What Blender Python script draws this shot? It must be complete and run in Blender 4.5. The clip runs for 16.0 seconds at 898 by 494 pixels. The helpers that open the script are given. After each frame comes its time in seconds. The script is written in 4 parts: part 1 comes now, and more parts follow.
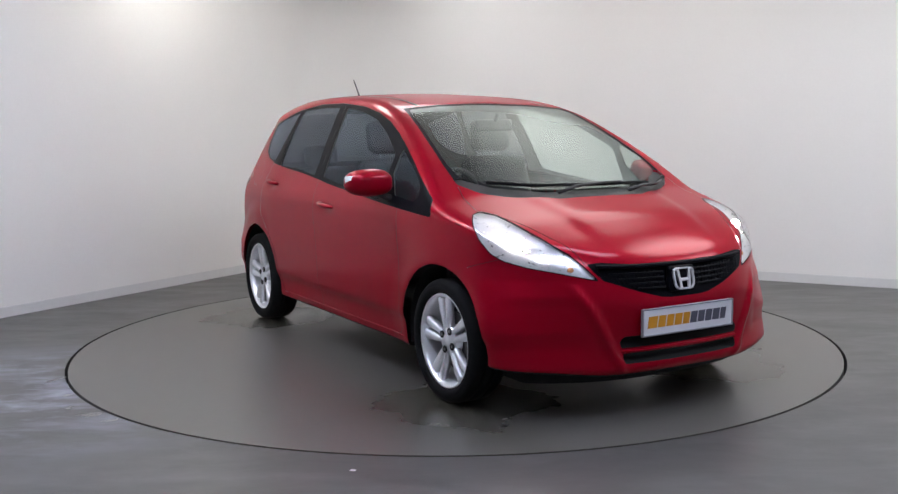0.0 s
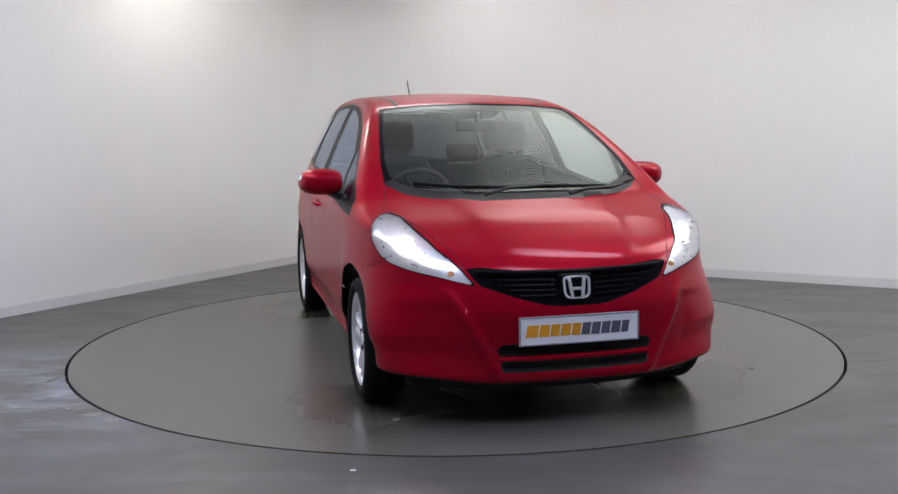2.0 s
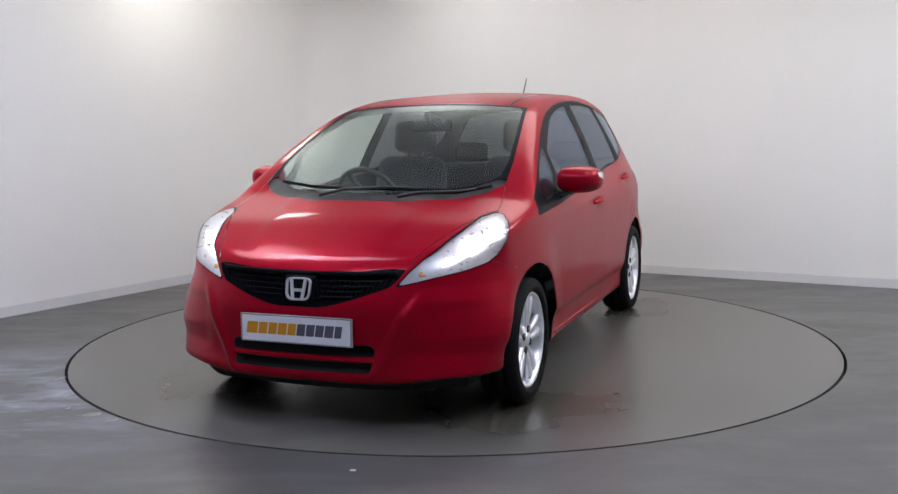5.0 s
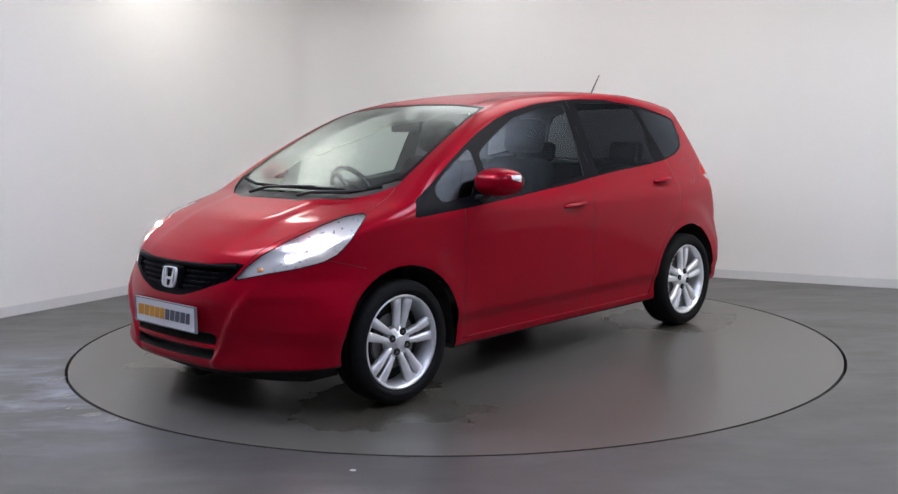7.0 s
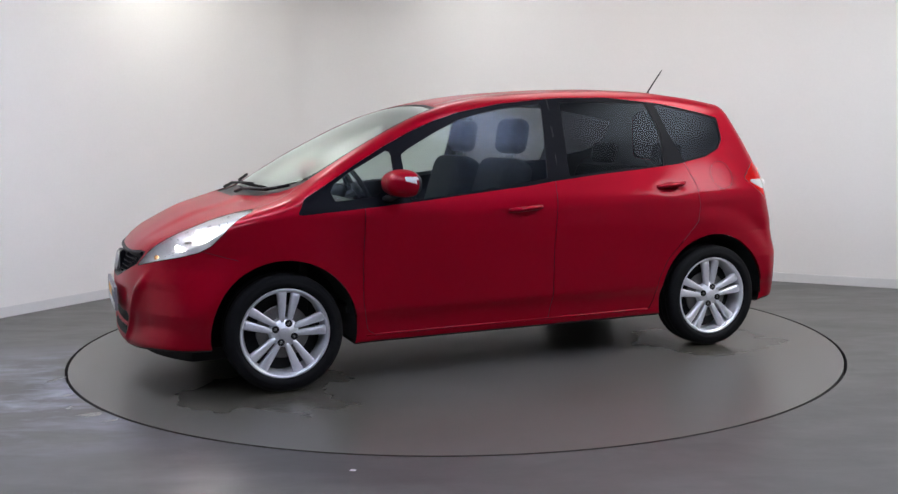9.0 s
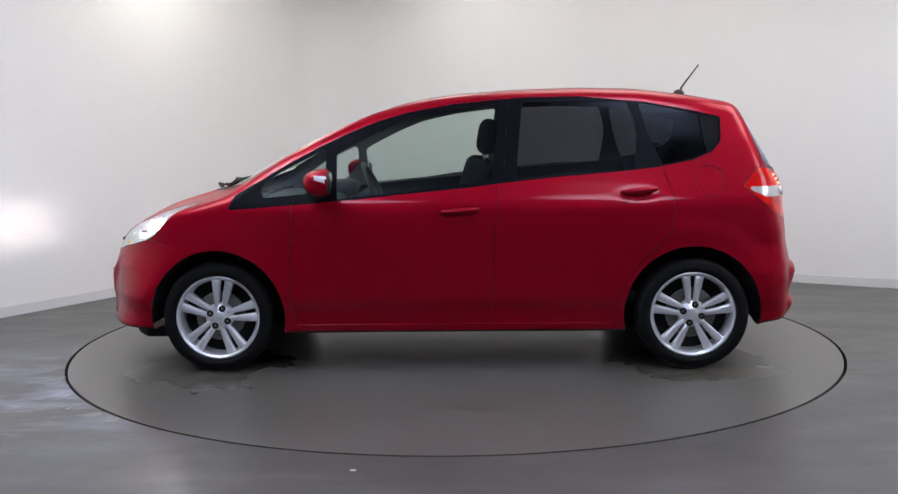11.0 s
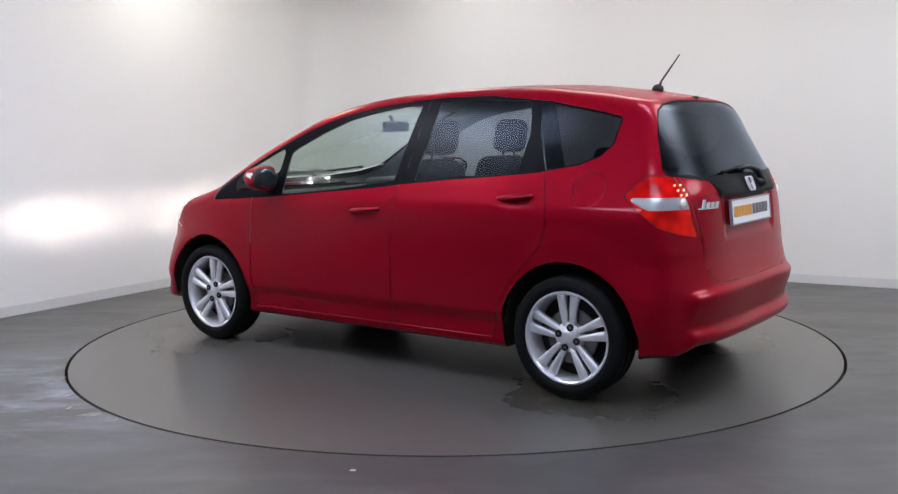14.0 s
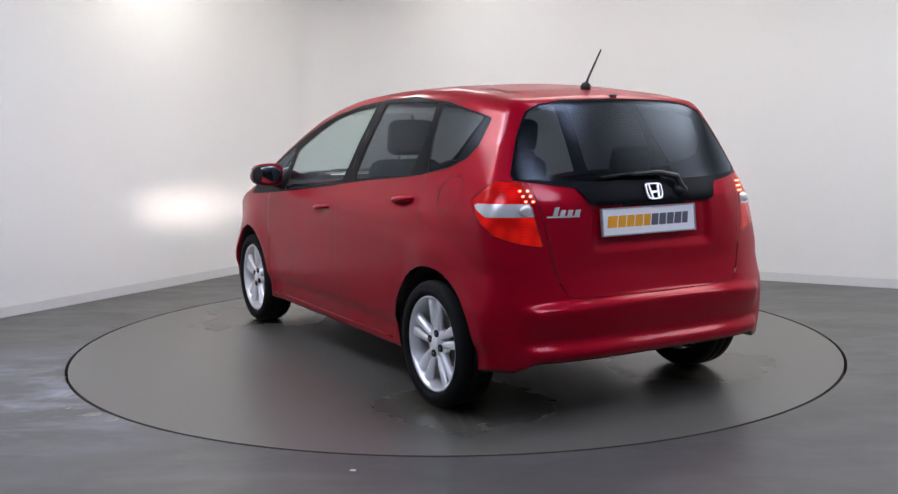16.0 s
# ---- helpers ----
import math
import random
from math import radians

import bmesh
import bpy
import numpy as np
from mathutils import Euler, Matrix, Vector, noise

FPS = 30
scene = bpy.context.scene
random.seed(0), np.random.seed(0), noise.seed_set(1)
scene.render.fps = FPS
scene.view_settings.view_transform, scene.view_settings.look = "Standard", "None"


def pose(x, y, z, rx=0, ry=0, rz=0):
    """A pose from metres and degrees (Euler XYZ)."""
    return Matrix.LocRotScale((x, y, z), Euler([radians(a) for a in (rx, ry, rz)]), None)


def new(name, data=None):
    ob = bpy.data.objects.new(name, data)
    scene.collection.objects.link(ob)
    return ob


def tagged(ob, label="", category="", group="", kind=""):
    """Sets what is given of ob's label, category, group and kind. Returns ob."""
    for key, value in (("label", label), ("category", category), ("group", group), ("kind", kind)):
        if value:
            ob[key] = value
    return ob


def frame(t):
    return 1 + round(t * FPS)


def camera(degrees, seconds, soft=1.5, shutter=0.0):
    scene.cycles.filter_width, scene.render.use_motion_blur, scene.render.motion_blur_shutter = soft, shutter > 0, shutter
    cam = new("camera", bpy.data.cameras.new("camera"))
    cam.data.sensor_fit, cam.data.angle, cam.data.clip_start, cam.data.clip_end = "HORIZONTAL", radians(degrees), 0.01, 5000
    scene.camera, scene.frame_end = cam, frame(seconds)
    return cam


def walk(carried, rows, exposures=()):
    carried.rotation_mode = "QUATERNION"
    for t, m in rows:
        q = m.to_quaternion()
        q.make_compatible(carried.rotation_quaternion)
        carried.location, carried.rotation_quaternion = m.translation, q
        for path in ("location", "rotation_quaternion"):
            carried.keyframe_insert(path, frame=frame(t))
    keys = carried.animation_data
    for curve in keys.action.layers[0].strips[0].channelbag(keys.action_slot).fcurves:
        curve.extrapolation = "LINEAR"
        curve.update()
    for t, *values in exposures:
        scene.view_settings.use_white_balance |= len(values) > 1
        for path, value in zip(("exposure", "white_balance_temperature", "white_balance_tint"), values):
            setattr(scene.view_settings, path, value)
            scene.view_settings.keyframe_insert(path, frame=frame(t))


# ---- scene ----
# The camera stands still on a tripod before the turntable
cam = camera(48.85, 16.0, soft=1.4)
EYE = pose(0.0, -5.966, 1.268, 0, 0, 0.273) @ pose(0, 0, 0, -6.80) @ pose(0, 0, 0, 0, 0.75, 0) @ pose(0, 0, 0, 90)
walk(cam, [(0, EYE), (16, EYE)], exposures=((0, 0.48), (16, 0.48)))

# Turn of the turntable in degrees at each time
TURN = [(0.0, 0.0), (0.5, -1.8), (1.0, -5.3), (1.5, -10.1), (2.0, -16.0), (2.5, -21.85), (3.0, -27.8), (3.5, -33.7),
        (4.0, -39.65), (5.0, -51.2), (6.3, -65.9), (7.0, -74.15), (8.0, -86.15), (9.0, -98.1), (10.2, -112.2), (11.3, -125.2),
        (12.0, -133.3), (13.0, -144.8), (14.0, -156.6), (15.0, -168.5), (16.0, -180.4)]
HEAD = -59.64            # heading of the car on the table at the start
CAR_X, CAR_Y = 0.026, 0.020
TABLE_R = 2.222

# ---- light ----
world = bpy.data.worlds.new("world")
scene.world = world
world.use_nodes = True
wn = world.node_tree.nodes
sky = wn.new("ShaderNodeTexSky")
sky.sky_type, sky.sun_disc, sky.sun_elevation, sky.sun_rotation = "NISHITA", False, radians(35), radians(120)
world.node_tree.links.new(sky.outputs[0], wn["Background"].inputs[0])
wn["Background"].inputs[1].default_value = 0.1

# ---- materials ----
def mat(name, color, rough=0.5, metal=0.0, coat=0.0, emit=None, strength=0.0, spec=0.5):
    m = bpy.data.materials.new(name)
    m.use_nodes = True
    b = m.node_tree.nodes["Principled BSDF"]
    b.inputs["Base Color"].default_value = (*color, 1)
    b.inputs["Roughness"].default_value = rough
    b.inputs["Metallic"].default_value = metal
    b.inputs["Coat Weight"].default_value = coat
    b.inputs["Coat Roughness"].default_value = 0.06
    b.inputs["Specular IOR Level"].default_value = spec
    if emit:
        b.inputs["Emission Color"].default_value = (*emit, 1)
        b.inputs["Emission Strength"].default_value = strength
    return m


def grain(m, scale, amount, rough_amount=0.0, bump=0.0, detail=6, second=None, coords="Object"):
    """Two scales of noise on colour and roughness, and a fine relief."""
    nt = m.node_tree
    n, l = nt.nodes, nt.links
    b = n["Principled BSDF"]
    base = tuple(b.inputs["Base Color"].default_value)
    tc = n.new("ShaderNodeTexCoord")
    n1, n2 = n.new("ShaderNodeTexNoise"), n.new("ShaderNodeTexNoise")
    n1.inputs["Scale"].default_value, n1.inputs["Detail"].default_value = scale, detail
    n2.inputs["Scale"].default_value, n2.inputs["Detail"].default_value = second or scale * 9, 4
    for t in (n1, n2):
        l.new(tc.outputs[coords], t.inputs["Vector"])
    mix = n.new("ShaderNodeMath")
    mix.operation = "ADD"
    l.new(n1.outputs["Fac"], mix.inputs[0])
    l.new(n2.outputs["Fac"], mix.inputs[1])
    ramp = n.new("ShaderNodeMapRange")
    ramp.inputs["From Min"].default_value, ramp.inputs["From Max"].default_value = 0.6, 1.4
    ramp.inputs["To Min"].default_value, ramp.inputs["To Max"].default_value = 1 - amount, 1 + amount
    l.new(mix.outputs[0], ramp.inputs["Value"])
    mul = n.new("ShaderNodeVectorMath")
    mul.operation = "SCALE"
    mul.inputs[0].default_value = base[:3]
    l.new(ramp.outputs[0], mul.inputs["Scale"])
    l.new(mul.outputs[0], b.inputs["Base Color"])
    if rough_amount:
        r2 = n.new("ShaderNodeMapRange")
        r0 = b.inputs["Roughness"].default_value
        r2.inputs["From Min"].default_value, r2.inputs["From Max"].default_value = 0.6, 1.4
        r2.inputs["To Min"].default_value, r2.inputs["To Max"].default_value = max(0, r0 - rough_amount), r0 + rough_amount
        l.new(mix.outputs[0], r2.inputs["Value"])
        l.new(r2.outputs[0], b.inputs["Roughness"])
    if bump:
        bp = n.new("ShaderNodeBump")
        bp.inputs["Strength"].default_value, bp.inputs["Distance"].default_value = bump, 0.002
        l.new(n2.outputs["Fac"], bp.inputs["Height"])
        l.new(bp.outputs[0], b.inputs["Normal"])
    return m


WALL = grain(mat("wall_paint", (0.80, 0.79, 0.765), 0.6), 1.5, 0.02, 0.05, 0.1, second=60)
SKIRT = grain(mat("skirting_paint", (0.66, 0.66, 0.65), 0.45), 3, 0.03)
FLOOR = grain(mat("floor_paint", (0.068, 0.066, 0.063), 0.33), 0.9, 0.14, 0.05, 0.05, second=9)


def scuffs(m):
    """A painted-in bluish sheen patch, olive stains and a few long scratches on the floor paint."""
    n, l = m.node_tree.nodes, m.node_tree.links
    b = n["Principled BSDF"]
    tc = n.new("ShaderNodeTexCoord")

    def noise(scale, detail, stretch=(1, 1, 1), turn=0.0, rough=0.6, bend=0.0):
        mp, ns = n.new("ShaderNodeMapping"), n.new("ShaderNodeTexNoise")
        mp.inputs["Rotation"].default_value, mp.inputs["Scale"].default_value = (0, 0, turn), stretch
        ns.inputs["Scale"].default_value, ns.inputs["Detail"].default_value = scale, detail
        ns.inputs["Roughness"].default_value, ns.inputs["Distortion"].default_value = rough, bend
        l.new(tc.outputs["Object"], mp.inputs["Vector"])
        l.new(mp.outputs[0], ns.inputs["Vector"])
        return ns.outputs["Fac"]

    def ranged(value, lo, hi, to0=0.0, to1=1.0):
        r = n.new("ShaderNodeMapRange")
        for k, v in zip(("From Min", "From Max", "To Min", "To Max"), (lo, hi, to0, to1)):
            r.inputs[k].default_value = v
        l.new(value, r.inputs["Value"])
        return r.outputs[0]

    def times(u, v):
        k = n.new("ShaderNodeMath")
        k.operation = "MULTIPLY"
        l.new(u, k.inputs[0])
        l.new(v, k.inputs[1])
        return k.outputs[0]

    def over(fac, color):
        mx = n.new("ShaderNodeMix")
        mx.data_type = "RGBA"
        l.new(fac, mx.inputs[0])
        l.new(b.inputs["Base Color"].links[0].from_socket, mx.inputs[6])
        mx.inputs[7].default_value = (*color, 1)
        l.new(mx.outputs[2], b.inputs["Base Color"])

    dist = n.new("ShaderNodeVectorMath")
    dist.operation = "DISTANCE"
    dist.inputs[1].default_value = (-2.15, -1.25, 0)
    l.new(tc.outputs["Object"], dist.inputs[0])
    sheen_stain = ranged(dist.outputs["Value"], 0.35, 1.35, 1.0, 0.0)
    streak = noise(2.6, 8, (0.6, 1.6, 1), 0.45, 0.66, 0.4)
    # bluish streaks carry the cool light's reflection in the floor colour
    over(times(sheen_stain, ranged(streak, 0.46, 0.66)), (0.30, 0.31, 0.37))
    over(times(sheen_stain, ranged(noise(2.3, 5), 0.52, 0.66, 0.0, 0.6)), (0.075, 0.07, 0.052))
    over(ranged(noise(0.8, 6, (1, 1, 1), 0.9), 0.50, 0.72, 0.0, 0.45), (0.068, 0.065, 0.058))
    over(ranged(noise(2.2, 6, (0.6, 1.6, 1), 0.42, 0.6), 0.50, 0.80, 0.0, 0.4), (0.17, 0.17, 0.17))
    l.new(ranged(streak, 0.3, 0.7, 0.32, 0.46), b.inputs["Roughness"])
    return m


scuffs(FLOOR)
# Grey of the unseen walls, tuned for the fill they throw on the car
UNSEENWALL = grain(mat("unseen_wall_grey", (0.24, 0.24, 0.245), 0.7), 1.5, 0.1, 0.05)


def deck_paint():
    """The table's paint, with wet, dirty patches that the tyres have left."""
    m = grain(mat("deck_paint", (0.104, 0.098, 0.088), 0.31), 1.1, 0.12, 0.02, 0.05, second=10)
    n, l = m.node_tree.nodes, m.node_tree.links
    b = n["Principled BSDF"]
    tc, rot, ab, ns, wob, dst = (n.new("ShaderNode" + k) for k in ("TexCoord", "VectorRotate", "VectorMath", "TexNoise", "VectorMath", "VectorMath"))
    ns.inputs["Scale"].default_value, ns.inputs["Detail"].default_value = 2.6, 3
    l.new(tc.outputs["Object"], rot.inputs["Vector"])
    rot.inputs["Axis"].default_value, rot.inputs["Angle"].default_value = (0, 0, 1), -radians(HEAD)
    ab.operation, wob.operation, dst.operation = "ABSOLUTE", "MULTIPLY_ADD", "DISTANCE"
    l.new(rot.outputs[0], ab.inputs[0])
    l.new(tc.outputs["Object"], ns.inputs["Vector"])
    wob.inputs[1].default_value = (0.5, 0.5, 0)
    l.new(ns.outputs["Color"], wob.inputs[0])
    l.new(ab.outputs[0], wob.inputs[2])
    l.new(wob.outputs[0], dst.inputs[0])
    dst.inputs[1].default_value = (1.30 + 0.25, 0.72 + 0.25, 0)
    rp = n.new("ShaderNodeMapRange")
    rp.inputs["From Min"].default_value, rp.inputs["From Max"].default_value = 0.64, 0.10
    l.new(dst.outputs["Value"], rp.inputs["Value"])
    n2, r2 = n.new("ShaderNodeTexNoise"), n.new("ShaderNodeMapRange")
    n2.inputs["Scale"].default_value, n2.inputs["Detail"].default_value = 0.9, 5
    l.new(tc.outputs["Object"], n2.inputs["Vector"])
    r2.inputs["From Min"].default_value, r2.inputs["From Max"].default_value, r2.inputs["To Max"].default_value = 0.48, 0.72, 0.45
    l.new(n2.outputs["Fac"], r2.inputs["Value"])
    for fac in (r2, rp):
        for socket, wet in (("Base Color", (0.054, 0.049, 0.035, 1)), ("Roughness", 0.24)):
            old = b.inputs[socket].links[0].from_socket
            mx = n.new("ShaderNodeMix")
            mx.data_type = "RGBA" if socket == "Base Color" else "FLOAT"
            A, B, R = (6, 7, 2) if socket == "Base Color" else (2, 3, 0)
            l.new(fac.outputs[0], mx.inputs[0])
            l.new(old, mx.inputs[A])
            mx.inputs[B].default_value = wet
            l.new(mx.outputs[R], b.inputs[socket])
    return m


DECK = deck_paint()
GAP = mat("dark_gap", (0.01, 0.01, 0.01), 0.8)
SEAM = mat("shut_line", (0.12, 0.0025, 0.006), 0.6)
CEIL = grain(mat("ceiling_paint", (0.7, 0.7, 0.69), 0.8), 2, 0.03)
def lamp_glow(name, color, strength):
    """A lamp panel, brightest at its middle; the painted fade softens its reflections."""
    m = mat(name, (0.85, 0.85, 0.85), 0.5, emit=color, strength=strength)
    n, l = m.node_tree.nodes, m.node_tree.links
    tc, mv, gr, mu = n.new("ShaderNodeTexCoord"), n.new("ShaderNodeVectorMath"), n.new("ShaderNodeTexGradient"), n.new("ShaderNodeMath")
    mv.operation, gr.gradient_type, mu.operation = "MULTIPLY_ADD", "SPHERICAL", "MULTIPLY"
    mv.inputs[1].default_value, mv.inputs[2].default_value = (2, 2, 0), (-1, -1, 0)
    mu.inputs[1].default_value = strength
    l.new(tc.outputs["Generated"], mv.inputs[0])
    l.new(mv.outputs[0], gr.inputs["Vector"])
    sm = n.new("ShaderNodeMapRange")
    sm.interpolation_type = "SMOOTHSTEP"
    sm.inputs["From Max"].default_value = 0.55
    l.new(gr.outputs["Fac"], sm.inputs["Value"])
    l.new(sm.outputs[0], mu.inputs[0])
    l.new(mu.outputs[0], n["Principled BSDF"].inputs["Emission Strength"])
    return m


# Fill panels stay out of view; colour and strength set the walls' brightness
DIMFILL = lamp_glow("soft_fill_panel", (1.0, 0.98, 0.95), 2.7)
FILLPANEL = lamp_glow("fill_panel", (0.97, 0.972, 0.99), 5.9)
COOLFILL = lamp_glow("cool_fill_panel", (0.88, 0.91, 1.0), 6.2)
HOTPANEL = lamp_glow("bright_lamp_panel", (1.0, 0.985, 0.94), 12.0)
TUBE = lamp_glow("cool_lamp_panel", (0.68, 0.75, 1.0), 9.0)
LAMPFRAME = mat("lamp_frame", (0.7, 0.7, 0.7), 0.4)
PAINT = grain(mat("red_paint", (0.335, 0.0010, 0.014), 0.36, 0.27, coat=0.36, spec=0.04), 3.0, 0.05, 0.04, second=240)
PAINT.node_tree.nodes["Principled BSDF"].inputs["Coat Roughness"].default_value = 0.05
TRIM = grain(mat("black_trim", (0.006, 0.0065, 0.009), 0.36, spec=0.05), 8, 0.2, 0.05)
PLASTIC = grain(mat("black_plastic", (0.018, 0.018, 0.019), 0.5), 12, 0.2, 0.1, 0.1)
RUBBER = grain(mat("tyre_rubber", (0.008, 0.008, 0.0085), 0.75, spec=0.15), 10, 0.3, 0.1, 0.1)
UNDER = grain(mat("dark_underside", (0.012, 0.012, 0.012), 0.85), 6, 0.3)
ALLOY = grain(mat("silver_alloy", (0.90, 0.90, 0.92), 0.30, 0.55), 14, 0.03, 0.02)
BOWL = grain(mat("lamp_bowl", (0.92, 0.91, 0.91), 0.30, 0.6), 38, 0.05, 0.05, 0.12, second=60)
CHROME = mat("chrome", (0.55, 0.55, 0.57), 0.25, 0.8)
BRIGHT = mat("bright_badge_chrome", (0.80, 0.80, 0.82), 0.25, 0.5)
PLATEEDGE = mat("plate_edge", (0.30, 0.30, 0.33), 0.4)
MIRROR = mat("mirror", (0.85, 0.87, 0.88), 0.02, 1.0)
STEEL = grain(mat("brake_steel", (0.25, 0.24, 0.23), 0.45, 0.9), 20, 0.2)
CLOTH = grain(mat("seat_cloth", (0.013, 0.0135, 0.017), 0.9), 30, 0.15, 0, 0.03, second=120)
LINING = grain(mat("grey_lining", (0.26, 0.27, 0.26), 0.85), 10, 0.1, 0, 0.03, second=120)
DASH = grain(mat("dashboard_plastic", (0.03, 0.032, 0.034), 0.6), 20, 0.15, 0.05, 0.1, second=300)
AMBER = mat("amber_bulb", (0.75, 0.38, 0.16), 0.25, emit=(1.0, 0.45, 0.15), strength=0.03)
REDLENS = mat("red_lens", (0.30, 0.002, 0.003), 0.15, coat=0.12, emit=(1.0, 0.010, 0.010), strength=0.28, spec=0.15)
CLEARLENS = mat("clear_lens", (0.56, 0.56, 0.55), 0.2, 0.2, coat=0.6)
LED = mat("red_led", (1.0, 0.2, 0.1), 0.3, emit=(1.0, 0.22, 0.12), strength=3.0)
REDGLOW = mat("red_tail_bulb", (0.30, 0.002, 0.003), 0.15, coat=0.15, emit=(1.0, 0.018, 0.010), strength=0.21, spec=0.15)


def ribbed(m):
    """Fine ribs and facets moulded into a lens, so that its glow is uneven."""
    n, l = m.node_tree.nodes, m.node_tree.links
    b = n["Principled BSDF"]
    tc, wv, vo, mu, rp = (n.new("ShaderNode" + k) for k in ("TexCoord", "TexWave", "TexVoronoi", "Math", "MapRange"))
    wv.bands_direction = "Z"
    wv.inputs["Scale"].default_value, wv.inputs["Distortion"].default_value, vo.inputs["Scale"].default_value = 24, 0.6, 16
    l.new(tc.outputs["Object"], wv.inputs["Vector"])
    l.new(tc.outputs["Object"], vo.inputs["Vector"])
    mu.operation = "MULTIPLY_ADD"
    mu.inputs[1].default_value = 0.12
    l.new(wv.outputs["Fac"], mu.inputs[0])
    l.new(vo.outputs["Distance"], mu.inputs[2])
    st = b.inputs["Emission Strength"].default_value
    rp.inputs["From Min"].default_value, rp.inputs["From Max"].default_value = 0.1, 0.8
    rp.inputs["To Min"].default_value, rp.inputs["To Max"].default_value = st * 1.6, st * 0.35
    l.new(mu.outputs[0], rp.inputs["Value"])
    l.new(rp.outputs[0], b.inputs["Emission Strength"])


ribbed(REDLENS)
ribbed(REDGLOW)
LAMPGLOW = mat("headlamp_bulb", (1, 1, 1), 0.3, emit=(1.0, 0.93, 0.95), strength=300.0)
BEAM = mat("headlamp_filament", (1, 1, 1), 0.3, emit=(1.0, 0.82, 0.76), strength=70000.0)
PLATELAMP = mat("plate_lamp", (1, 1, 1), 0.3, emit=(1.0, 0.85, 0.7), strength=2.5)
PLATE = mat("white_plate", (0.84, 0.84, 0.87), 0.3, coat=0.3)
ORANGE = mat("orange_print", (0.75, 0.33, 0.02), 0.4)
GREY = mat("grey_print", (0.10, 0.10, 0.13), 0.4)
PAPER = mat("paper_fleck", (0.8, 0.8, 0.8), 0.6)
WHITELENS = mat("white_indicator_lens", (0.75, 0.76, 0.76), 0.15, coat=1.0)


def glass(name, tint, gloss=0.04, rough=0.03, sheen=(1, 1, 1)):
    """A thin pane: clear straight on, mirroring at a slant, alike from both sides."""
    m = bpy.data.materials.new(name)
    m.use_nodes = True
    n, l = m.node_tree.nodes, m.node_tree.links
    n.remove(n["Principled BSDF"])
    tr, gl, lw, mx = n.new("ShaderNodeBsdfTransparent"), n.new("ShaderNodeBsdfGlossy"), n.new("ShaderNodeLayerWeight"), n.new("ShaderNodeMixShader")
    tr.inputs["Color"].default_value = (*tint, 1)
    gl.inputs["Roughness"].default_value = rough
    gl.inputs["Color"].default_value = (*sheen, 1)
    lw.inputs["Blend"].default_value = 0.5
    pw, ad = n.new("ShaderNodeMath"), n.new("ShaderNodeMath")
    pw.operation, ad.operation = "POWER", "MULTIPLY_ADD"
    pw.inputs[1].default_value = 5.0
    ad.inputs[1].default_value, ad.inputs[2].default_value = 1 - gloss, gloss
    l.new(lw.outputs["Facing"], pw.inputs[0])
    l.new(pw.outputs[0], ad.inputs[0])
    l.new(ad.outputs[0], mx.inputs[0])
    l.new(tr.outputs[0], mx.inputs[1])
    l.new(gl.outputs[0], mx.inputs[2])
    l.new(mx.outputs[0], n["Material Output"].inputs["Surface"])
    return m


# Bluish sheen tints put the cool lamps' colour into the panes' reflections
GLASS = glass("clear_green_glass", (0.72, 0.80, 0.77), 0.020, 0.20, (0.70, 0.80, 1.0))
TINTED = glass("privacy_glass", (0.22, 0.23, 0.25), 0.012, 0.22, (0.75, 0.85, 1.0))
QUARTERGLASS = glass("dark_quarter_glass", (0.14, 0.15, 0.17), 0.010, 0.20, (0.75, 0.85, 1.0))
REARGLASS = glass("dark_rear_glass", (0.10, 0.11, 0.125), 0.028, 0.20, (0.72, 0.83, 1.0))


def dusty_haze(m, amount):
    """A thin dust film; its pale green colour puts a milky haze on a pane."""
    n, l = m.node_tree.nodes, m.node_tree.links
    out = n["Material Output"].inputs["Surface"]
    df, tl, both, mx = n.new("ShaderNodeBsdfDiffuse"), n.new("ShaderNodeBsdfTranslucent"), n.new("ShaderNodeMixShader"), n.new("ShaderNodeMixShader")
    for k in (df, tl):
        k.inputs["Color"].default_value = (0.70, 0.76, 0.70, 1)
    tc, ns, rp = n.new("ShaderNodeTexCoord"), n.new("ShaderNodeTexNoise"), n.new("ShaderNodeMapRange")
    ns.inputs["Scale"].default_value, ns.inputs["Detail"].default_value = 3.0, 6
    rp.inputs["From Min"].default_value, rp.inputs["From Max"].default_value = 0.3, 0.7
    rp.inputs["To Min"].default_value, rp.inputs["To Max"].default_value = amount * 0.7, amount * 1.3
    l.new(tc.outputs["Object"], ns.inputs["Vector"])
    l.new(ns.outputs["Fac"], rp.inputs["Value"])
    l.new(rp.outputs[0], mx.inputs[0])
    l.new(out.links[0].from_socket, mx.inputs[1])
    l.new(df.outputs[0], both.inputs[1])
    l.new(tl.outputs[0], both.inputs[2])
    l.new(both.outputs[0], mx.inputs[2])
    l.new(mx.outputs[0], out)
    return m


HAZYGLASS = dusty_haze(glass("windscreen_glass", (0.80, 0.87, 0.83), 0.016, 0.34, (0.9, 0.97, 0.93)), 0.055)
WATER = glass("water_film", (0.93, 0.93, 0.92), 0.03, 0.08)
